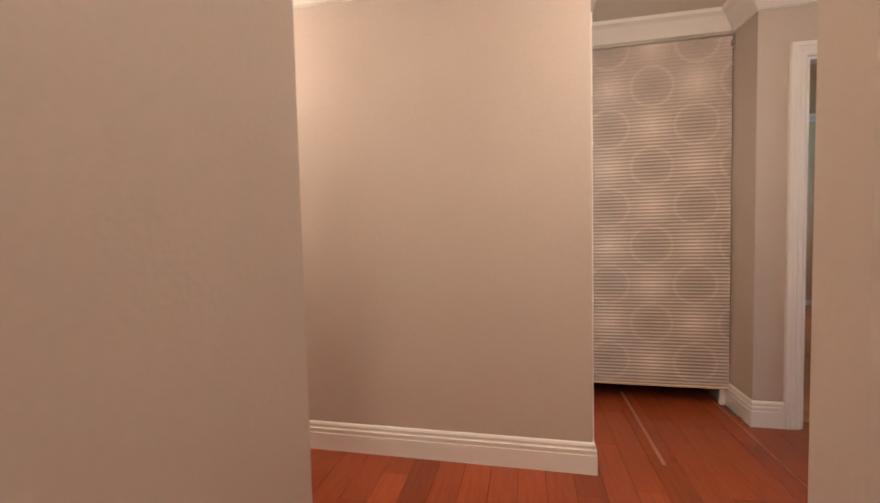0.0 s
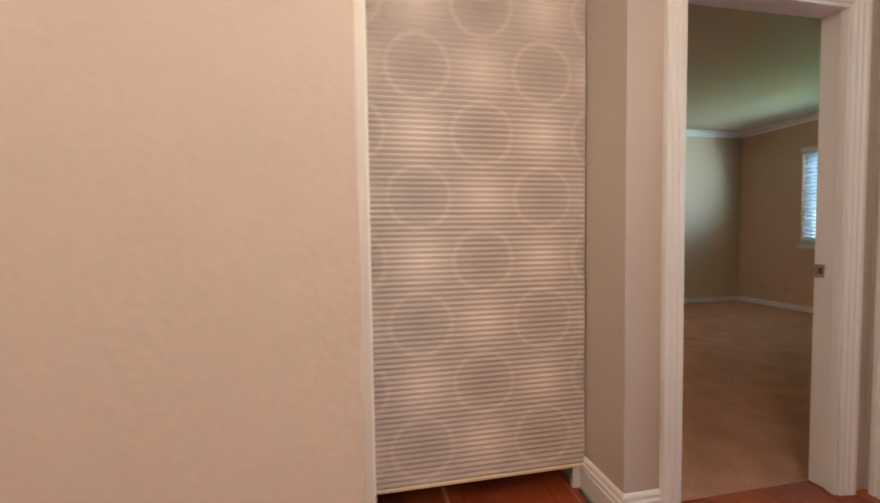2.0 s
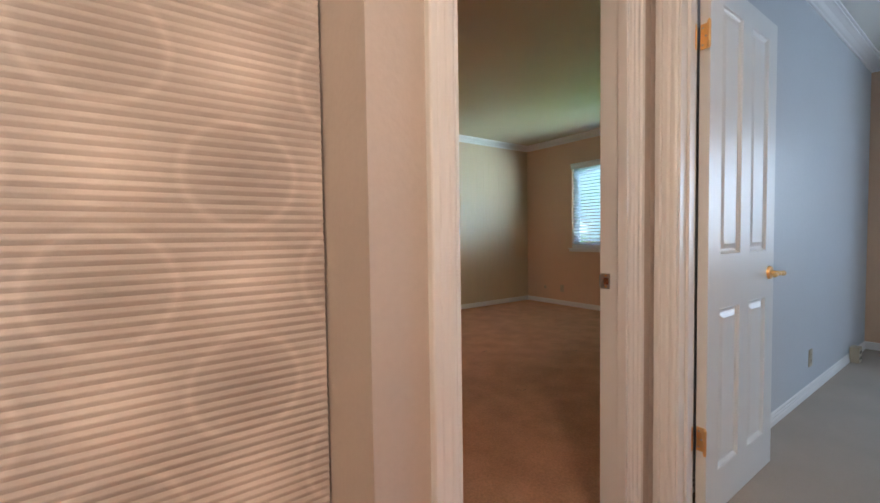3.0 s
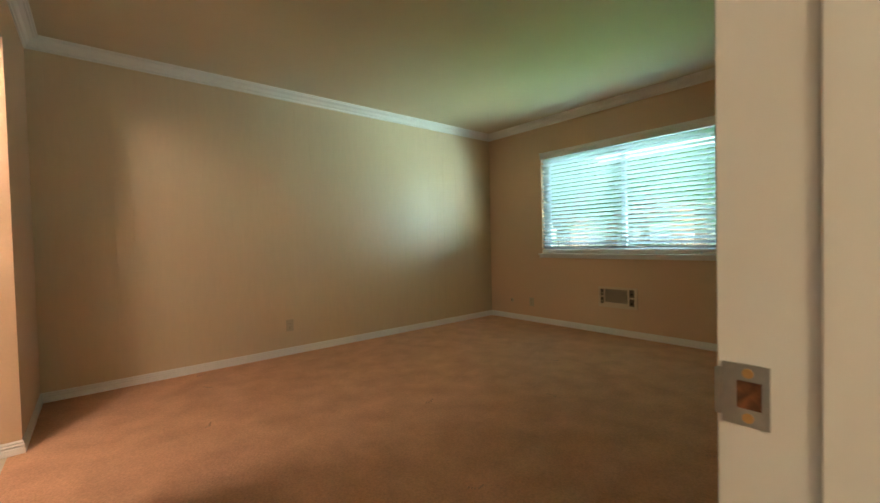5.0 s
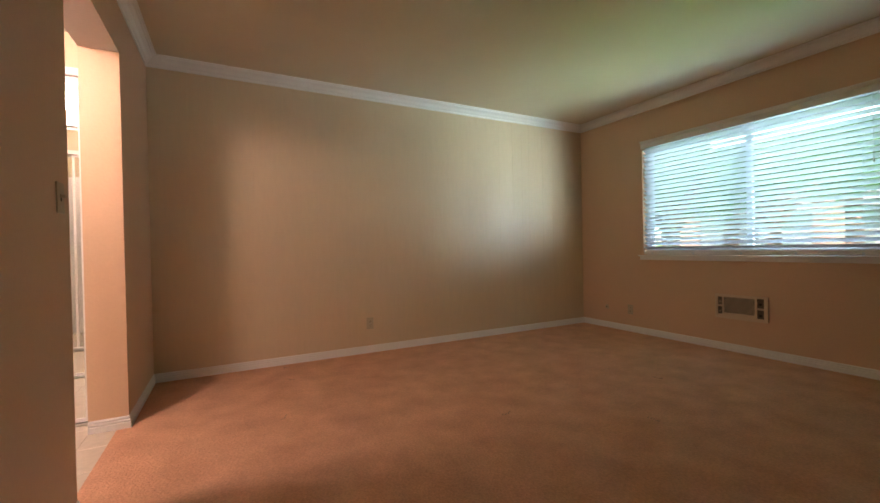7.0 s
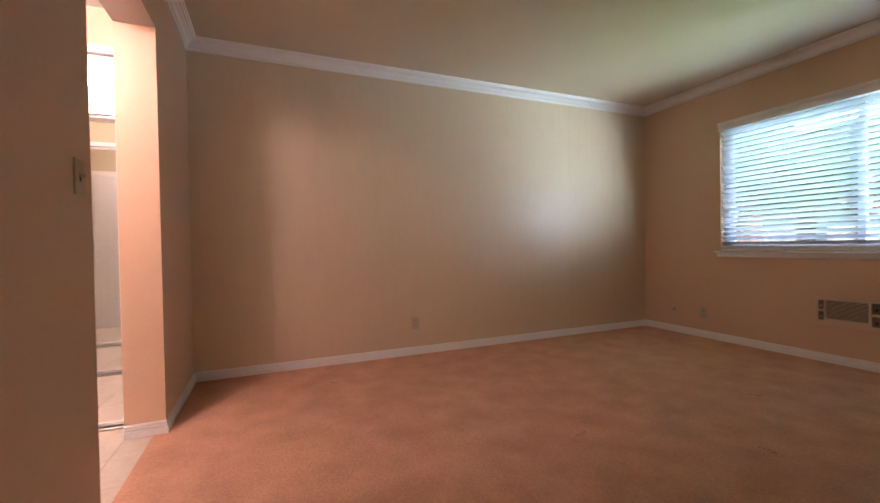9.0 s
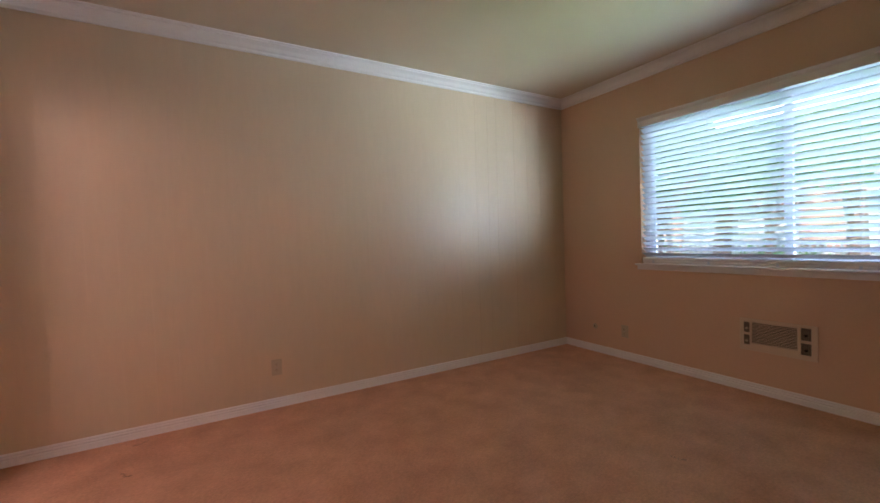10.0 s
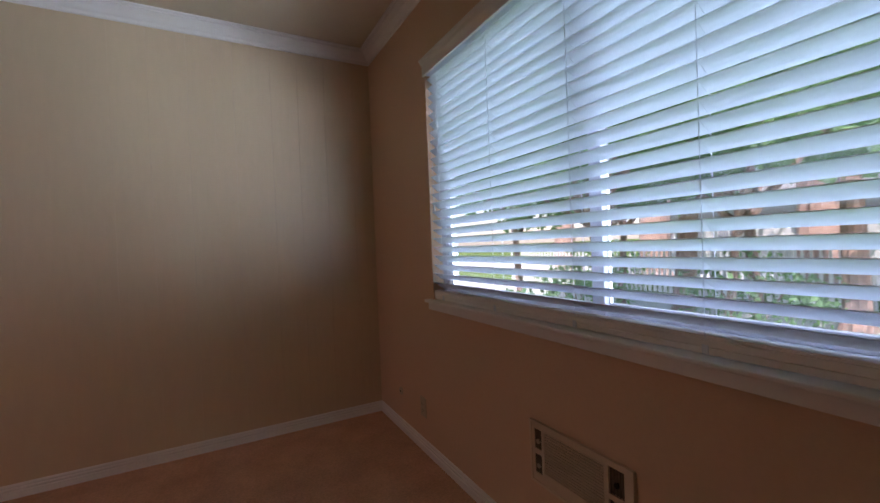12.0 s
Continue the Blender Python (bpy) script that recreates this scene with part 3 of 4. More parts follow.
def wall_heater():
    """A small wall unit: grille between two pairs of openings."""
    x = 6.065
    y0, y1, z0, z1 = 4.076, 4.512, 0.285, 0.510
    t = thing("wall_vent_unit", (x, (y0 + y1) / 2, (z0 + z1) / 2), "ivory metal wall vent with slotted grille set below the window", "wall vent")
    w, h = (y1 - y0) / 2, (z1 - z0) / 2
    bm = bmesh.new()
    gy0, gy1, gz0, gz1 = -0.115, 0.150, -0.062, 0.092
    sq = [(0.162, 0.200, 0.012, 0.088), (0.162, 0.200, -0.078, -0.006), (-0.188, -0.132, 0.012, 0.096), (-0.188, -0.132, -0.086, -0.006)]
    ys = sorted({-w, w, gy0, gy1, *[a for q in sq for a in q[:2]]})
    zz = sorted({-h, h, gz0, gz1, *[a for q in sq for a in q[2:]]})
    holes = [(gy0, gy1, gz0, gz1)] + sq
    for a, b in zip(ys, ys[1:]):
        for c, d in zip(zz, zz[1:]):
            cy, cz = (a + b) / 2, (c + d) / 2
            if not any(q[0] < cy < q[1] and q[2] < cz < q[3] for q in holes):
                box(bm, (-0.014, a, c), (0, b, d))
    bmesh.ops.remove_doubles(bm, verts=bm.verts, dist=1e-5)
    part("face_plate", bm, M_GRILLE, t)
    bm = box(bmesh.new(), (-0.018, -w - 0.004, -h - 0.004), (-0.010, -w + 0.006, h + 0.004))
    box(bm, (-0.018, w - 0.006, -h - 0.004), (-0.010, w + 0.004, h + 0.004))
    box(bm, (-0.018, -w + 0.006, h - 0.006), (-0.010, w - 0.006, h + 0.004))
    box(bm, (-0.018, -w + 0.006, -h - 0.004), (-0.010, w - 0.006, -h + 0.006))
    part("edge_trim", bm, M_GRILLE, t)
    part("backing", box(bmesh.new(), (-0.002, -w + 0.004, -h + 0.004), (-0.0005, w - 0.004, h - 0.004)), material("grille_backing", (0.06, 0.045, 0.035), 0.6), t)
    for i in range(15):
        z = gz0 + 0.005 + i * (gz1 - gz0 - 0.01) / 14
        bm = sweep(bmesh.new(), [(-0.003, -0.0022), (-0.013, -0.0012), (-0.013, 0.0030), (-0.003, 0.0016)], (0, gy0, z), (0, gy1, z), (1, 0, 0), (0, 0, 1))
        part("louvre", bm, M_GRILLE, t)
    for i, (a, b, c, d) in enumerate(sq):
        v = part("vent_outlet", box(bmesh.new(), (-0.006, a + 0.001, c + 0.001), (-0.004, b - 0.001, d - 0.001)), material("smoked_vent_grid", (0.17, 0.125, 0.085), 0.4) if i == 0 else bpy.data.materials["smoked_vent_grid"], t, "dark grid outlet")
        for k in range(5):
            y = a + (k + 0.5) * (b - a) / 5
            part("fin", box(bmesh.new(), (-0.012, y - 0.0011, c + 0.001), (-0.006, y + 0.0011, d - 0.001)), bpy.data.materials["smoked_vent_grid"], v)
        part("vane_knob", cyl(bmesh.new(), (-0.007, (a + b) / 2, (c + d) / 2 - 0.008), (-0.0145, (a + b) / 2, (c + d) / 2 - 0.008), 0.009, 14), M_PLATE if i < 2 else M_DARK, v)


wall_heater()


# ---- bedroom window and blind ----
def glass():
    m = bpy.data.materials.new("window_glass")
    m.use_nodes = True
    nt = m.node_tree
    nt.nodes.clear()
    out, g = nt.nodes.new("ShaderNodeOutputMaterial"), nt.nodes.new("ShaderNodeBsdfPrincipled")
    g.inputs["Transmission Weight"].default_value, g.inputs["Roughness"].default_value, g.inputs["IOR"].default_value = 1, 0.0, 1.45
    nt.links.new(g.outputs[0], out.inputs[0])
    return m


M_GLASS = glass()


def slider_window(name, y0, y1, z0, z1, mid, label):
    t = tagged(thing(name, (6.16, (y0 + y1) / 2, z0), label, "window"), kind="structure")
    cy = (y0 + y1) / 2
    a, b, h, m = y0 - cy, y1 - cy, z1 - z0, mid - cy
    bm = bmesh.new()
    box(bm, (-0.03, a, 0), (0.05, b, 0.045), 0.003)
    box(bm, (-0.03, a, h - 0.04), (0.05, b, h), 0.003)
    box(bm, (-0.03, a, 0.045), (0.05, a + 0.045, h - 0.04), 0.003)
    box(bm, (-0.03, b - 0.045, 0.045), (0.05, b, h - 0.04), 0.003)
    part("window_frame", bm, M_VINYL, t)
    for lo, hi, x in ((a + 0.045, m + 0.028, 0.018), (m - 0.028, b - 0.045, -0.012)):
        bm = bmesh.new()
        for q in (((x - 0.011, lo, 0.045), (x + 0.011, lo + 0.05, h - 0.04)), ((x - 0.011, hi - 0.05, 0.045), (x + 0.011, hi, h - 0.04)), ((x - 0.011, lo + 0.05, 0.045), (x + 0.011, hi - 0.05, 0.085)), ((x - 0.011, lo + 0.05, h - 0.08), (x + 0.011, hi - 0.05, h - 0.04))):
            box(bm, *q, 0.002)
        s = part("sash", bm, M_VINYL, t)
        p = part("pane", box(bmesh.new(), (x - 0.003, lo + 0.051, 0.086), (x + 0.003, hi - 0.051, h - 0.081)), M_GLASS, s)
        p.visible_shadow = False
    return t


slider_window("window_1", 3.28, 5.30, 0.885, 2.127, 4.252, "white vinyl sliding window with two panes")
slider_window("window_2", -1.0, 0.8, 0.885, 2.127, -0.1, "white vinyl sliding window with two panes")
for nm, ya, yb in (("trim_sill_bedroom", 3.235, 5.345), ("trim_sill_blue_room", -1.04, 0.84)):
    bm = box(bmesh.new(), (6.028, ya, 0.872), (6.13, yb, 0.887), 0.004, 2)
    box(bm, (6.048, ya + 0.012, 0.832), (6.065, yb - 0.012, 0.872), 0.002)
    part(nm, bm, M_TRIM, kind="structure")


def blind(y0, y1, zb, zt):
    t = thing("window_blind", (6.085, (y0 + y1) / 2, zt), "white slatted blind let down over the window, slats half open", "window blind")
    cy = (y0 + y1) / 2
    a, b = y0 - cy, y1 - cy
    # valance with returned ends
    prof = [(0, 0), (-0.009, 0.0), (-0.012, 0.003), (-0.010, 0.008), (-0.010, 0.052), (-0.013, 0.058), (-0.020, 0.064), (-0.022, 0.072), (-0.028, 0.076), (-0.028, 0.084), (0, 0.084)]
    bm = sweep(bmesh.new(), prof, (-0.026, a - 0.012, -0.018), (-0.026, b + 0.008, -0.018), (1, 0, 0), (0, 0, 1))
    part("valance", bm, M_TRIM, t, "white moulded valance")
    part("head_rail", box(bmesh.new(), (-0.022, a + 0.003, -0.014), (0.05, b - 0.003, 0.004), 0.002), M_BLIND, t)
    n, pitch = 24, 0.048
    tilt = radians(37)
    top, low = -0.049, zb - zt
    slat_mesh = None
    for i in range(n):
        z = top - i * pitch
        if slat_mesh is None:
            bm = bmesh.new()
            pts = []
            for k in range(5):
                u = -0.025 + k * 0.0125
                pts.append((u, 0.0016 * (1 - (u / 0.025) ** 2) + 0.0014))
            pts += [(u, v - 0.0028) for u, v in reversed(pts)]
            sweep(bm, pts, (0, a + 0.003, 0), (0, b - 0.003, 0), (math.cos(tilt), 0, -math.sin(tilt)), (math.sin(tilt), 0, math.cos(tilt)))
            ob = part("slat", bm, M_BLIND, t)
            slat_mesh = ob.data
        else:
            ob = new("slat", slat_mesh)
            ob.parent = t
        wob = random.uniform(-0.0012, 0.0012)
        ob.location = (0.008, 0, z + wob)
        ob.rotation_euler = (random.uniform(-0.0006, 0.0006), radians(random.uniform(-1.6, 1.6)), 0)
    rail = box(bmesh.new(), (-0.020, a + 0.006, low + 0.022), (0.022, b - 0.006, low + 0.042), 0.003, 2)
    part("bottom_rail", box(rail, (-0.018, a + 0.006, low + 0.003), (0.020, b - 0.006, low + 0.0215), 0.003, 2), M_TRIM, t)
    part("stacked_slat", box(bmesh.new(), (-0.019, a + 0.006, low + 0.0425), (0.020, b - 0.006, low + 0.0465), 0.001), M_TRIM, t)
    part("stacked_slat", box(bmesh.new(), (-0.0185, a + 0.006, low + 0.047), (0.0205, b - 0.006, low + 0.051), 0.001), M_TRIM, t)
    for y in (5.19, 4.735, 4.289, 3.875, 3.46):
        bm = bmesh.new()
        cyl(bm, (-0.018, y - cy, low + 0.02), (-0.018, y - cy, -0.05), 0.0011, 6)
        cyl(bm, (0.034, y - cy, low + 0.02), (0.034, y - cy, -0.05), 0.0011, 6)
        for i in range(n):
            z = top - i * pitch
            cyl(bm, (-0.018, y - cy, z + 0.0145), (0.034, y - cy, z - 0.021), 0.0007, 4)
        part("ladder_cord", bm, M_BLIND, t)
        part("cord_clip", box(bmesh.new(), (-0.021, y - cy - 0.008, low + 0.004), (-0.017, y - cy + 0.008, low + 0.028), 0.001), M_BLIND, t)
    for y, l, r in ((3.395, 0.50, 0.0042), (5.235, 0.72, 0.0018)):
        w = part("pull_cord", cyl(bmesh.new(), (-0.030, y - cy, -0.05), (-0.030, y - cy, -l), r * 0.5, 8), M_BLIND, t)
        part("tassel", cyl(bmesh.new(), (-0.030, y - cy, -l - 0.035), (-0.030, y - cy, -l), 0.008, 12, 0.004), M_TRIM, w)


blind(3.284, 5.297, 0.889, 2.120)


# ---- dressing passage: mirrored closet doors, globe lamp ----
def mirror_door(x0, x1, y, out, top):
    """A framed sliding mirror; out is the side (-1 or 1 along y) that the glass looks to."""
    t = thing("mirrored_closet_door", ((x0 + x1) / 2, y, LOW + 0.02), "tall sliding closet mirror in a slim white frame", "mirror door", "mirrored closet doors")
    w, h = (x1 - x0) / 2, top - 0.03 - LOW
    part("mirror", box(bmesh.new(), (-w + 0.018, min(0, -0.004 * out), 0.02), (w - 0.018, max(0, -0.004 * out), h - 0.018)), M_MIRROR, t)
    for a, b, c, d in ((-w, -w + 0.02, 0, h), (w - 0.02, w, 0, h), (-w + 0.02, w - 0.02, 0, 0.022), (-w + 0.02, w - 0.02, h - 0.02, h)):
        lo, hi = (0.007, -0.014) if out > 0 else (0.014, -0.007)
        part("frame_bar", box(bmesh.new(), (a, hi, c), (b, lo, d), 0.002), M_TRIM, t)


TRACK = []
for y, out in ((5.46, -1), (4.19, 1)):
    for i, (a, b) in enumerate(((0.32, 1.022), (-0.38, 0.34), (-1.075, -0.36))[:3 if out < 0 else 1]):
        mirror_door(a, b, y + (0.018 if i % 2 else 0) * (-out), out, 2.12)
    part("trim_closet_head", box(bmesh.new(), (-1.08 if out < 0 else 0.32, y - 0.03, 2.115), (1.055, y + 0.03, 2.16), 0.002), M_TRIM, kind="structure")
    part("trim_closet_track", box(bmesh.new(), (-1.08 if out < 0 else 0.32, y - 0.025, LOW), (1.055, y + 0.025, LOW + 0.014), 0.002), M_NICKEL, kind="structure")
slab("wall_closet_header_north", -1.08, 1.055, 5.45, 5.51, 2.16, H1, M_BATH)
slab("wall_closet_header_south", 0.32, 1.055, 4.13, 4.20, 2.16, H1, M_BATH)
slab("trim_closet_jamb", 1.024, 1.055, 5.435, 5.50, LOW, 2.16, M_TRIM)


def globe(at, label, category="ceiling lamp", glow=M_GLOBE):
    t = thing("ceiling_light", at, label, category)
    part("ceiling_plate", cyl(bmesh.new(), (0, 0, 0), (0, 0, -0.018), 0.085, 28, 0.075), M_NICKEL, t)
    bm = bmesh.new()
    bmesh.ops.create_uvsphere(bm, u_segments=28, v_segments=14, radius=0.125, matrix=Matrix.Diagonal((1, 1, 0.5, 1)))
    bmesh.ops.delete(bm, geom=[v for v in bm.verts if v.co.z > 0.02], context="VERTS")
    for v in bm.verts:
        v.co.z -= 0.022
    s = part("glass_shade", bm, glow, t, smooth=True)
    s.visible_shadow = False
    part("finial", cyl(bmesh.new(), (0, 0, -0.098), (0, 0, -0.082), 0.007, 12), M_BRASS, t)


globe((0.66, 4.40, H1), "round frosted glass ceiling lamp, lit, over the dressing passage")
globe((-1.75, 0.9, H1), "round frosted glass ceiling lamp, lit, unseen overhead in the hall")
# globe made up to go with the east hall fill
globe((0.66, 0.68, H1), "round frosted glass ceiling lamp, lit, unseen overhead in the hall")
# globe added for the corridor fill, never in view
globe((-0.3, -1.25, H1), "round frosted glass ceiling lamp, lit, added unseen in the corridor")


def closet_door():
    t = thing("closet_door", (-0.06, 4.13, LOW), "plain white closet door with a small brass pull", "door")
    part("leaf", box(bmesh.new(), (-0.27, 0.0, 0), (0.27, 0.035, 2.03), 0.003), M_DOOR, t)
    part("door_pull", cyl(bmesh.new(), (0.22, 0.035, 0.95), (0.22, 0.06, 0.95), 0.014, 16, 0.02), M_BRASS, t)
    for a, b in ((-0.345, -0.272), (0.272, 0.345)):
        part("casing", box(bmesh.new(), (a, 0.0, 0), (b, 0.02, 2.10), 0.003), M_TRIM, t)
    part("head_casing", box(bmesh.new(), (-0.272, 0.0, 2.035), (0.272, 0.02, 2.10), 0.003), M_TRIM, t)


closet_door()

# ---- bathroom seen through its door ----
def vanity():
    t = thing("bathroom_vanity", (-0.95, 3.02, 0), "dark brown wooden vanity cabinet under a white counter", "vanity cabinet")
    part("body", box(bmesh.new(), (-0.93, -0.255, 0.09), (0.93, 0.27, 0.755)), M_CAB, t)
    part("toe_kick", box(bmesh.new(), (-0.93, -0.19, 0), (0.93, 0.27, 0.09)), M_DARK, t)
    for i in range(4):
        a, b = -0.92 + i * 0.46, -0.92 + i * 0.46 + 0.452
        for c, d, nm in ((0.62, 0.745, "drawer"), (0.10, 0.605, "cabinet_door")):
            bm = box(bmesh.new(), (a, -0.275, c), (b, -0.256, d), 0.003)
            leaf = part(nm, bm, M_CAB, t)
            if nm == "cabinet_door":
                for q in (((a, -0.282, c), (a + 0.06, -0.2755, d)), ((b - 0.06, -0.282, c), (b, -0.2755, d)), ((a + 0.06, -0.282, c), (b - 0.06, -0.2755, c + 0.06)), ((a + 0.06, -0.282, d - 0.06), (b - 0.06, -0.2755, d))):
                    part("door_rail", box(bmesh.new(), *q, 0.002), M_CAB, leaf)
    c = thing("bathroom_counter", (-0.95, 3.02, 0.757), "white bathroom counter with a thick front edge", "counter")
    part("counter_top", box(bmesh.new(), (-0.945, -0.29, 0), (0.945, 0.278, 0.062), 0.006, 2), M_COUNTER, c)
    part("backsplash", box(bmesh.new(), (-0.945, 0.262, 0.0625), (0.945, 0.278, 0.15), 0.003), M_COUNTER, c)


vanity()
CT = 0.8195


def faucet():
    t = thing("bathroom_faucet", (-0.385, 3.04, CT), "chrome bathroom faucet on the white counter", "faucet")
    part("base", box(bmesh.new(), (-0.075, -0.025, 0), (0.075, 0.025, 0.012), 0.006, 2), M_MIRROR, t)
    bm = cyl(bmesh.new(), (0, 0, 0.01), (0, 0, 0.09), 0.014, 16)
    cyl(bm, (0, 0, 0.08), (0, -0.10, 0.10), 0.011, 14)
    cyl(bm, (0, -0.095, 0.103), (0, -0.10, 0.075), 0.010, 14)
    part("spout", bm, M_MIRROR, t)
    for x in (-0.05, 0.05):
        part("tap_handle", cyl(bmesh.new(), (x, 0, 0.01), (x, 0, 0.045), 0.016, 14, 0.019), M_MIRROR, t)


def wire_basket():
    t = thing("wire_basket", (-0.235, 3.17, CT), "white wire basket standing on the bathroom counter", "basket")
    w, d, h = 0.17, 0.085, 0.13
    for z in (0.004, 0.035, 0.066, 0.097, h):
        bm = bmesh.new()
        for p, q in (((-w, -d), (w, -d)), ((w, -d), (w, d)), ((w, d), (-w, d)), ((-w, d), (-w, -d))):
            cyl(bm, (*p, z), (*q, z), 0.0028 if z == h else 0.0018, 6)
        part("ring_wire", bm, M_TRIM, t)
    for i in range(13):
        x = -w + i * 2 * w / 12
        bm = bmesh.new()
        for y in (-d, d):
            cyl(bm, (x, y, 0), (x, y, h), 0.0014, 5)
        cyl(bm, (x, -d, 0.003), (x, d, 0.003), 0.0014, 5)
        part("upright_wire", bm, M_TRIM, t)


def bottle():
    t = thing("soap_bottle", (-0.50, 2.98, CT), "clear-topped white soap bottle on the bathroom counter", "bottle")
    bm = bmesh.new()
    for a, b, r, s in ((0, 0.01, 0.027, 0.031), (0.01, 0.10, 0.031, 0.031), (0.10, 0.125, 0.031, 0.012), (0.125, 0.14, 0.012, 0.012)):
        cyl(bm, (0, 0, a), (0, 0, b), r, 20, s)
    part("bottle_body", bm, M_COUNTER, t)
    bm = cyl(bmesh.new(), (0, 0, 0.14), (0, 0, 0.17), 0.006, 10)
    part("pump", box(bm, (-0.008, -0.04, 0.168), (0.008, 0.012, 0.18), 0.003), M_MIRROR, t)


faucet()
wire_basket()
bottle()
tm = thing("bathroom_mirror", (-0.95, 3.298, 1.045), "wide frameless mirror above the bathroom counter with a chrome lower rail", "mirror")
part("mirror_glass", box(bmesh.new(), (-0.94, -0.007, 0), (0.94, 0, 0.76)), M_MIRROR, tm)
part("lower_rail", box(bmesh.new(), (-0.94, -0.014, -0.012), (0.94, 0, 0), 0.002), M_MIRROR, tm)
tl = thing("vanity_light", (-0.55, 3.298, 1.925), "long frosted bar lamp, brightly lit, above the bathroom mirror", "wall lamp")
part("back_plate", box(bmesh.new(), (-0.45, -0.02, -0.10), (0.32, 0, 0.10), 0.004), M_MIRROR, tl)
bm = cyl(bmesh.new(), (-0.44, -0.125, 0), (0.31, -0.125, 0), 0.105, 32)
g = part("diffuser", bm, glowing("lit_bar_diffuser", (1, 0.88, 0.7), 3.6), tl, smooth=False)
g.visible_shadow = False
tb = thing("towel_bar", (-1.25, 1.598, 1.26), "chrome towel bar on the pale yellow bathroom wall", "towel bar")
part("bar", cyl(bmesh.new(), (-0.28, 0.06, 0), (0.28, 0.06, 0), 0.009, 14), M_MIRROR, tb)
for x in (-0.28, 0.28):
    part("post", cyl(cyl(bmesh.new(), (x, 0.0, 0), (x, 0.008, 0), 0.024, 18), (x, 0.008, 0), (x, 0.068, 0), 0.010, 14), M_MIRROR, tb)


# ---- outdoors ----
M_GRASS = material("sunlit_lawn", (0.11, 0.19, 0.05), 0.9, vary=0.35, scale=0.8, grain=25, bump=0.6, spec=0.1)
M_PATH = material("pale_concrete", (0.52, 0.57, 0.56), 0.85, vary=0.12, scale=1.5, grain=30)
M_LEAF = material("green_leaves", (0.12, 0.27, 0.13), 0.6, vary=0.4, scale=1.2, grain=9, bump=0, each=0.25)
leaf_nodes = M_LEAF.node_tree
translucent, blend = leaf_nodes.nodes.new("ShaderNodeBsdfTranslucent"), leaf_nodes.nodes.new("ShaderNodeMixShader")
translucent.inputs["Color"].default_value = (0.22, 0.46, 0.16, 1)
blend.inputs[0].default_value = 0.45
leaf_nodes.links.new(leaf_nodes.nodes["Principled BSDF"].outputs[0], blend.inputs[1])
leaf_nodes.links.new(translucent.outputs[0], blend.inputs[2])
leaf_nodes.links.new(blend.outputs[0], leaf_nodes.nodes["Material Output"].inputs["Surface"])
M_BARK = material("reddish_bark", (0.32, 0.24, 0.20), 0.9, vary=0.35, scale=4, grain=30, bump=0.6)
M_SIDING = material("pale_house_siding", (0.40, 0.45, 0.44), 0.7, vary=0.06)
M_ROOF = material("grey_roof_shingle", (0.17, 0.19, 0.19), 0.9, vary=0.25, grain=20)
M_FENCE = material("white_fence_paint", (0.70, 0.76, 0.74), 0.6, vary=0.08)
M_CARGLASS = material("dark_window_glass", (0.20, 0.24, 0.27), 0.08, vary=0.0, bump=0)

slab("ground", 6.22, 400, -300, 300, -0.35, -0.30, M_GRASS)
slab("pavement", 9.7, 14.6, -60, 70, -0.30, -0.27, M_PATH)
slab("road", 19.0, 25.0, -60, 70, -0.30, -0.28, M_PATH)


def leafy(bm, centre, radii, count, size):
    for _ in range(count):
        d = Vector([random.gauss(0, 1) for _ in range(3)]).normalized() * random.uniform(0.55, 1.05)
        c = Vector(centre) + Vector([d[i] * radii[i] for i in range(3)])
        s = size * random.uniform(0.6, 1.4)
        m = Matrix.Translation(c) @ Euler([random.uniform(0, 6.3) for _ in range(3)]).to_matrix().to_4x4()
        pts = [(-s, 0, 0), (0, -s * 0.45, 0.12 * s), (s, 0, 0), (0, s * 0.45, 0.12 * s)]
        bm.faces.new([bm.verts.new(m @ Vector(p)) for p in pts])


def leaf_part(name, bm, parent):
    me = bpy.data.meshes.new(name)
    bm.to_mesh(me)
    bm.free()
    me.materials.append(M_LEAF)
    ob = new(name, me)
    ob.parent = parent
    return tagged(ob, kind="stuff")


def tree(x, y, h, r, label):
    t = thing("tree", (x, y, -0.3), label, "tree", "trees in the yard")
    bm = bmesh.new()
    top = Vector((random.uniform(-0.2, 0.2), random.uniform(-0.2, 0.2), h * 0.55))
    thick = 0.17 * (h / 5.4) ** 2
    cyl(bm, (0, 0, 0), top, thick, 12, thick * 0.65)
    cyl(bm, (0, 0, 0), (0, 0, 0.25), thick * 1.4, 12, thick)
    tips = []
    for i in range(7):
        a = i * 0.9 + random.uniform(-0.3, 0.3)
        b = top + Vector((math.cos(a) * r * 0.6, math.sin(a) * r * 0.6, random.uniform(0.15, 0.4) * h))
        cyl(bm, top * random.uniform(0.75, 1.0), b, 0.06, 7, 0.02)
        tips.append(b)
    part("trunk", bm, M_BARK, t)
    bm = bmesh.new()
    for b in tips:
        leafy(bm, b, (r * 0.55, r * 0.55, r * 0.4), 420, 0.11 * max(1, r / 2.2))
    leaf_part("crown", bm, t)


tree(13.0, 5.6, 5.4, 2.1, "leafy tree with a reddish trunk on the lawn")
tree(12.0, 7.5, 5.6, 2.2, "broad leafy tree with a reddish trunk near the fence")
tree(17.2, 5.5, 6.5, 2.6, "tall leafy tree beyond the path")
tree(16.5, 1.5, 6.0, 2.4, "leafy tree beyond the path with a wide crown")


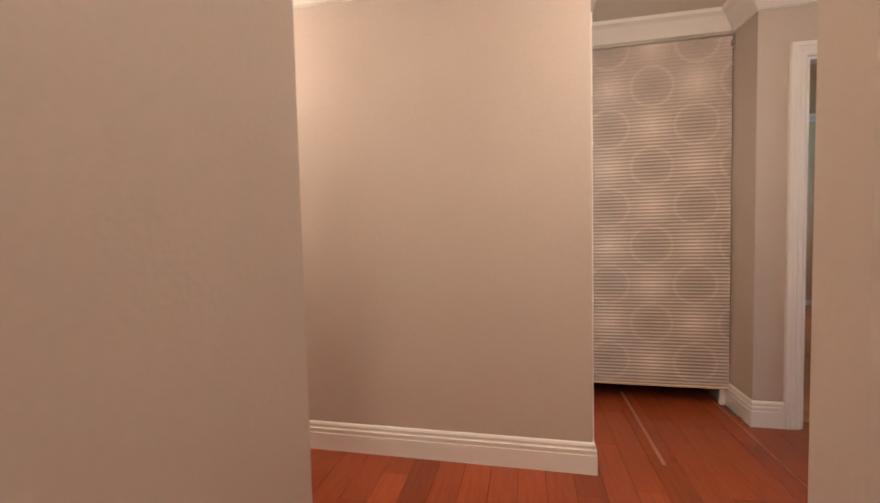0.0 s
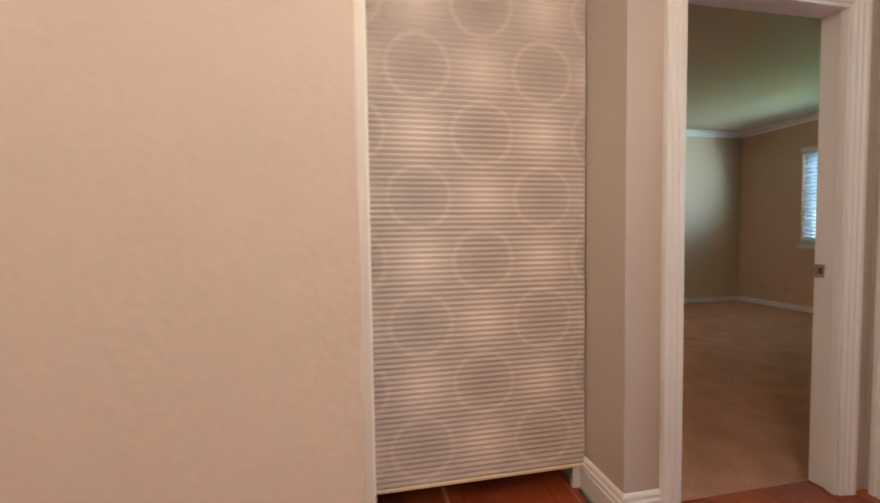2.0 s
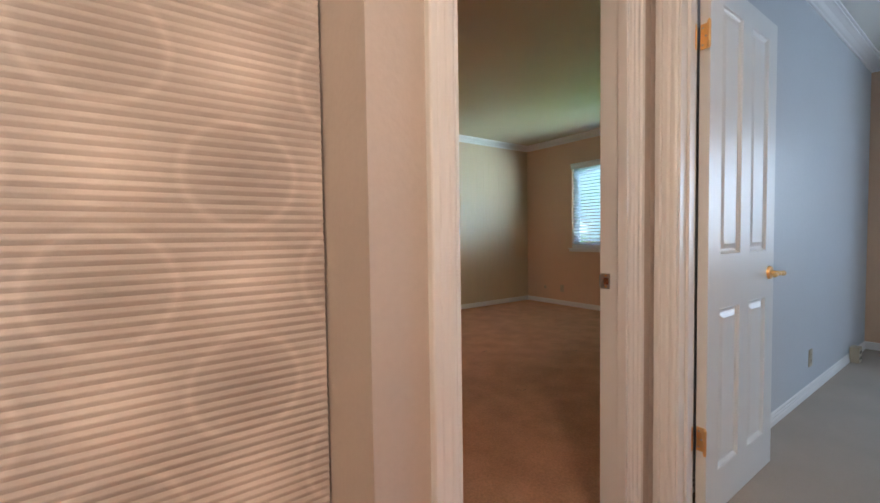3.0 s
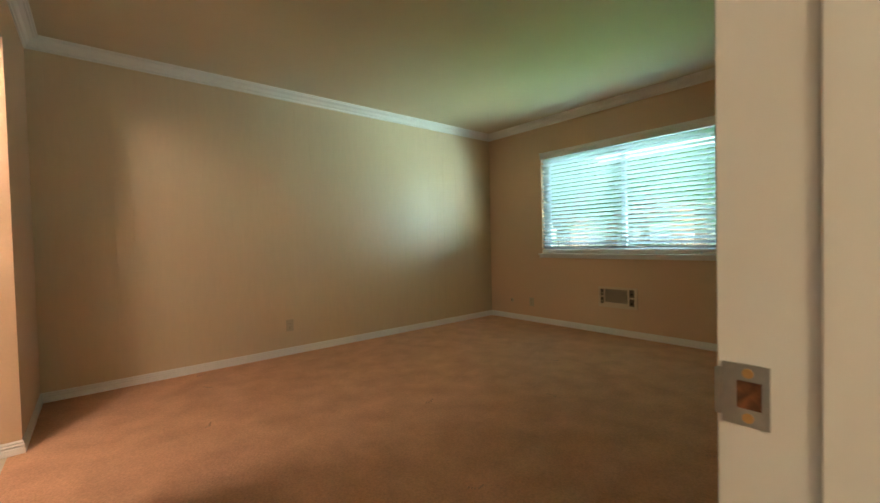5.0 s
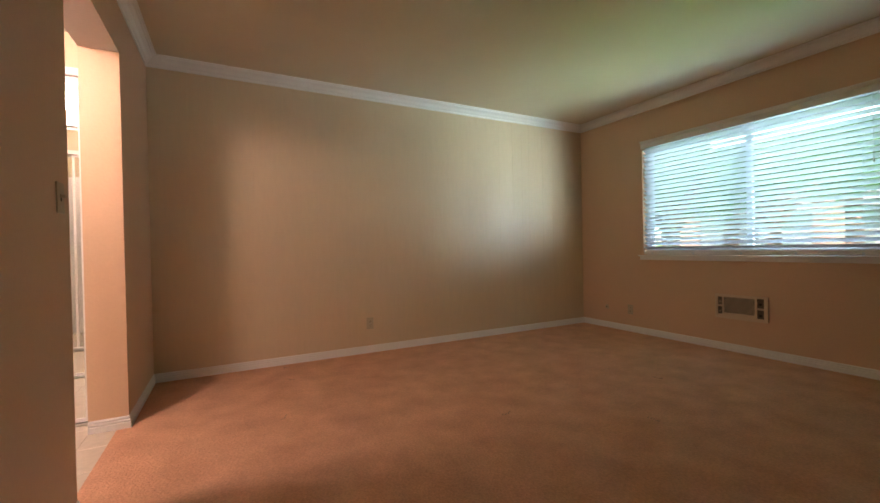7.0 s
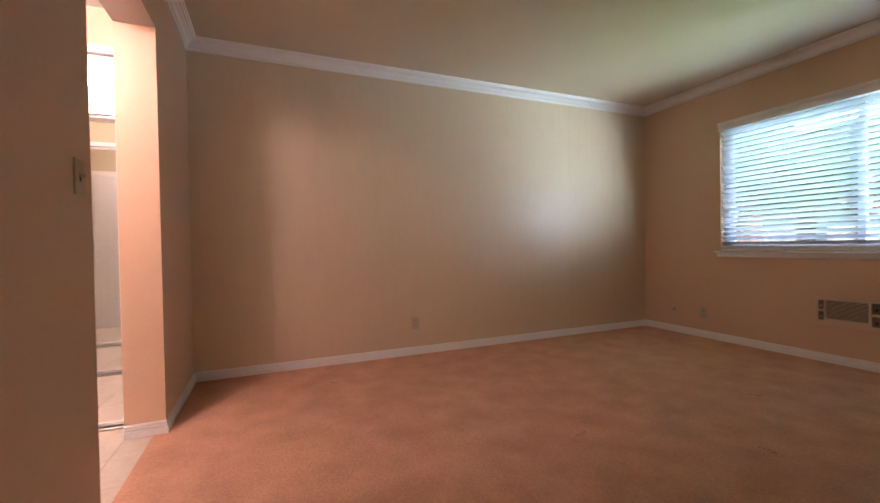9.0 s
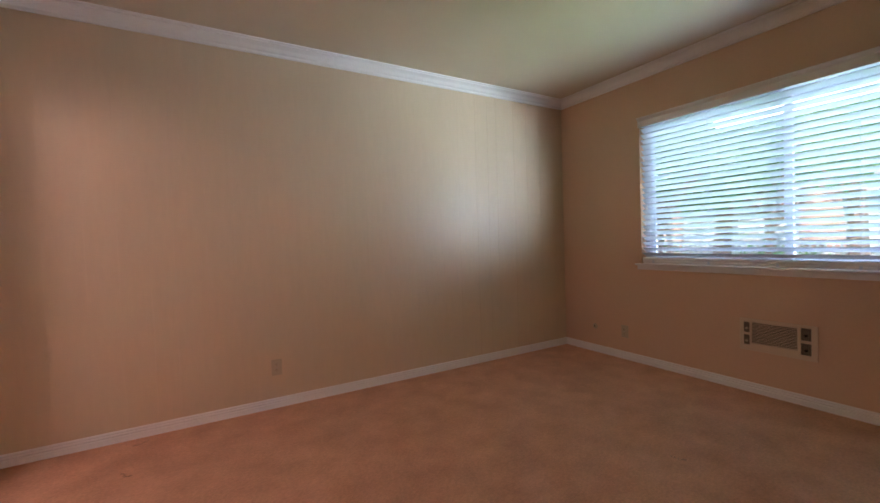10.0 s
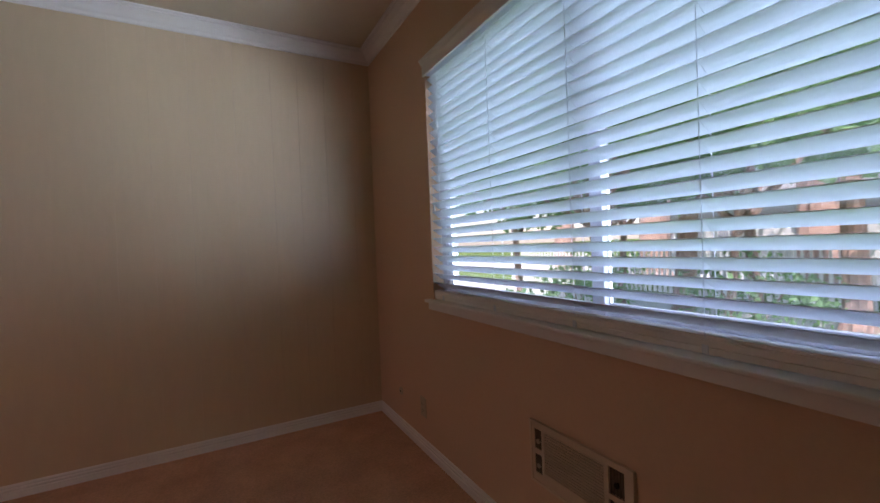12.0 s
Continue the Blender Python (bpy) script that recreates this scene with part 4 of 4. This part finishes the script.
for x, y, h in ((18.0, 7.6, 9.6), (18.6, 1.6, 10.2), (18.8, 12.6, 9.8), (20.5, 18.5, 10.0), (19.2, -4.0, 9.0)):
    tree(x, y, h, 3.7, "tall broad leafy tree standing beyond the fence")


for x, y, h, r in ((9.3, 6.9, 3.4, 1.4), (13.4, 3.4, 4.0, 1.8), (9.9, 9.2, 3.6, 1.6), (13.8, 7.2, 4.4, 1.9), (11.2, 1.2, 4.6, 1.9), (11.2, 6.4, 3.4, 1.9), (12.6, 9.2, 3.8, 2.1), (10.4, 7.9, 3.2, 1.6), (14.2, 2.2, 4.2, 2.0)):
    tree(x, y, h, r, "small leafy tree with low branches on the lawn")


def shrub(x, y, r, label):
    t = thing("shrub", (x, y, -0.3), label, "shrub", "shrubs in the yard")
    bm = bmesh.new()
    for i in range(5):
        a = i * 1.26
        cyl(bm, (0, 0, 0), (math.cos(a) * r * 0.5, math.sin(a) * r * 0.5, r * 0.9), 0.018, 6, 0.006)
    part("stems", bm, M_BARK, t)
    bm = bmesh.new()
    leafy(bm, (0, 0, r * 0.62), (r, r, r * 0.62), 700, 0.06)
    leaf_part("foliage", bm, t)


for i in range(9):
    shrub(7.6 + random.uniform(0, 0.9), 2.2 + i * 0.75 + random.uniform(-0.2, 0.2), random.uniform(0.45, 0.7), "rounded green shrub in the bed outside the window")


for x, y, r in ((10.4, 3.9, 0.8), (11.6, 6.3, 1.0), (10.6, 8.4, 0.9), (13.4, 10.4, 1.2)):
    shrub(x, y, r, "large loose green shrub standing on the lawn")


def fence(x, y0, y1):
    t = thing("picket_fence", (x, y0, -0.3), "white wooden picket fence along the yard", "fence")
    rail = box(bmesh.new(), (0.02, 0, 0.25), (0.06, y1 - y0, 0.34))
    part("rail", rail, M_FENCE, t)
    part("rail", box(bmesh.new(), (0.02, 0, 0.85), (0.06, y1 - y0, 0.94)), M_FENCE, t)
    mesh = None
    for i in range(int((y1 - y0) / 0.14)):
        if mesh is None:
            bm = box(bmesh.new(), (0, -0.045, 0.05), (0.02, 0.045, 1.15))
            v = [w for w in bm.verts if w.co.z > 1]
            bmesh.ops.scale(bm, vec=(1, 0.45, 1), verts=v)
            ob = part("picket", bm, M_FENCE, t)
            mesh = ob.data
        else:
            ob = new("picket", mesh)
            ob.parent = t
        ob.location = (0, 0.07 + i * 0.14, random.uniform(-0.008, 0.008))


fence(15.0, -6, 16)


def house(x, y0, y1, label):
    t = thing("house", (x, (y0 + y1) / 2, -0.3), label, "house", "houses across the road")
    w = (y1 - y0) / 2
    bm = box(bmesh.new(), (0, -w, 0), (6, w, 2.9))
    for i in range(14):
        box(bm, (-0.02, -w, 0.1 + i * 0.2), (0, w, 0.28 + i * 0.2))
    part("wall", bm, M_SIDING, t)
    bm = bmesh.new()
    v = [bm.verts.new(p) for p in ((-0.6, -w - 0.4, 2.75), (6.6, -w - 0.4, 2.75), (6.6, w + 0.4, 2.75), (-0.6, w + 0.4, 2.75), (3, -w - 0.4, 4.5), (3, w + 0.4, 4.5))]
    for f in ((0, 1, 2, 3), (0, 3, 5, 4), (1, 4, 5, 2), (0, 4, 1), (3, 2, 5)):
        bm.faces.new([v[i] for i in f])
    part("roof", bm, M_ROOF, t)
    for k in range(4):
        y = -w + (k + 0.5) * w / 2
        wd = part("window", box(bmesh.new(), (-0.06, y - 0.55, 0.95), (-0.02, y + 0.55, 2.1)), M_FENCE, t)
        part("pane", box(bmesh.new(), (-0.07, y - 0.48, 1.02), (-0.06, y - 0.03, 2.03)), M_CARGLASS, wd)
        part("pane", box(bmesh.new(), (-0.07, y + 0.03, 1.02), (-0.06, y + 0.48, 2.03)), M_CARGLASS, wd)


house(27, -9, 3, "single-storey pale house with a grey shingle roof across the road")
house(27, 6, 19, "single-storey pale house with white-framed windows across the road")


# ---- panelling, floorboards and tiles, piece by piece ----
def pieces():
    wall_far = bpy.data.objects["wall_far"]
    seams = [1.25, 1.34, 1.53, 1.72, 1.83, 2.02, 2.18, 2.34, 2.47, 2.66, 2.83, 3.00, 3.18, 3.335, 3.46, 3.70, 3.80, 4.0, 4.26, 4.53, 4.71, 4.91, 5.05, 5.16, 5.38, 5.55, 5.73, 5.92, 6.063]
    for a, b in zip(seams, seams[1:]):
        bm = bmesh.new()
        g, d = (0.0002, 0.0003) if b > 4.8 else (0.00006, 0.0001)
        sweep(bm, [(a + g, 6.2215), (b - g, 6.2215), (b - g, 6.2115), (b - g - d, 6.2100), (a + g + d, 6.2100), (a + g, 6.2115)], (0, 0, 0.0), (0, 0, H2), (1, 0, 0), (0, 1, 0))
        part("wood_panel", bm, M_PANEL, wall_far)
    floor = bpy.data.objects["floor_hall"]
    w, cache = 0.124, {}
    zones = ((-2.7, 2.27, -2.7, 2.195), (0.117, 1.055, 2.195, 3.3))
    row = -2.7
    spans = []
    while row < 2.27:
        y = -2.7 - random.uniform(0, 0.9)
        while y < 2.195:
            ln = random.choice((0.6, 0.8, 1.0, 1.2, 1.5))
            spans.append((row, max(y, -2.7), min(row + w, 2.27), min(y + ln, 2.195 if not (row > 0.0 and row + w < 1.06) else 3.3)))
            y += ln
        if row > 0.0 and row + w < 1.06 and spans[-1][3] < 3.3:
            spans.append((row, spans[-1][3], row + w, 3.3))
        row += w
    spans = [s for s in spans if s[3] - s[1] > 0.02 and not (s[1] > 2.195 and s[3] > 3.31)]
    for a, c, b, d in spans:
        key = (round(b - a, 4), round(d - c, 3))
        if key not in cache:
            bm = bmesh.new()
            sweep(bm, [(0.0004, -0.015), (key[0] - 0.0004, -0.015), (key[0] - 0.0004, -0.0012), (key[0] - 0.0018, 0), (0.0018, 0), (0.0004, -0.0012)], (0, 0.0004, 0), (0, key[1] - 0.0004, 0), (1, 0, 0), (0, 0, 1))
            ob = part("floorboard", bm, M_WOOD, floor)
            cache[key] = ob.data
        else:
            ob = new("floorboard", cache[key])
            ob.parent = floor
        ob.location = (a, c, random.uniform(-0.0003, 0.0003))
    bath = bpy.data.objects["floor_bath"]
    mesh = None
    for i in range(8):
        for j in range(5):
            x, y = -1.08 + i * 0.305, 4.13 + j * 0.305
            if mesh is None:
                bm = box(bmesh.new(), (0.0015, 0.0015, -0.012 + LOW), (0.3035, 0.3035, LOW - 0.002), 0.0012)
                ob = part("floor_tile", bm, M_TILE, bath)
                mesh = ob.data
            else:
                ob = new("floor_tile", mesh)
                ob.parent = bath
            ob.location = (x, y, 0)


M_STRIP = material("pale_wood_filler", (0.42, 0.14, 0.065), 0.35, vary=0.25, scale=6, grain=50)
for x, y0, y1, w in ((0.447, 1.60, 2.50, 0.018), (0.987, 1.50, 2.42, 0.005)):
    slab("floor_seam_strip", x, x + w, y0, y1, -0.002, 0.0012, M_STRIP)


def carpet_dents():
    bm = bmesh.new()
    for x, y in ((2.09, 4.92), (3.33, 4.27), (4.02, 3.75), (4.74, 4.22), (2.25, 6.09), (2.23, 5.70), (3.92, 2.73), (2.86, 3.35), (5.25, 3.1)):
        a = random.uniform(0, 3.1)
        for k in range(7):
            u = (k - 3) * 0.011
            px, py = x + math.cos(a) * u + random.uniform(-0.004, 0.004), y + math.sin(a) * u + abs(k - 3) * 0.006
            cyl(bm, (px, py, LOW - 0.002), (px + 0.006, py, LOW + 0.003 + random.uniform(0, 0.004)), 0.0055, 5, 0.003)
    part("carpet_tuft", bm, M_TUFT, bpy.data.objects["floor_bedroom"], kind="stuff")


M_TUFT = material("matted_carpet", (0.47, 0.27, 0.185), 0.95, vary=0.3, scale=30)
carpet_dents()
slab("floor_dressing", -1.08, 1.19, 4.13, 5.51, -0.058, LOW - 0.005, M_TILE)
pieces()
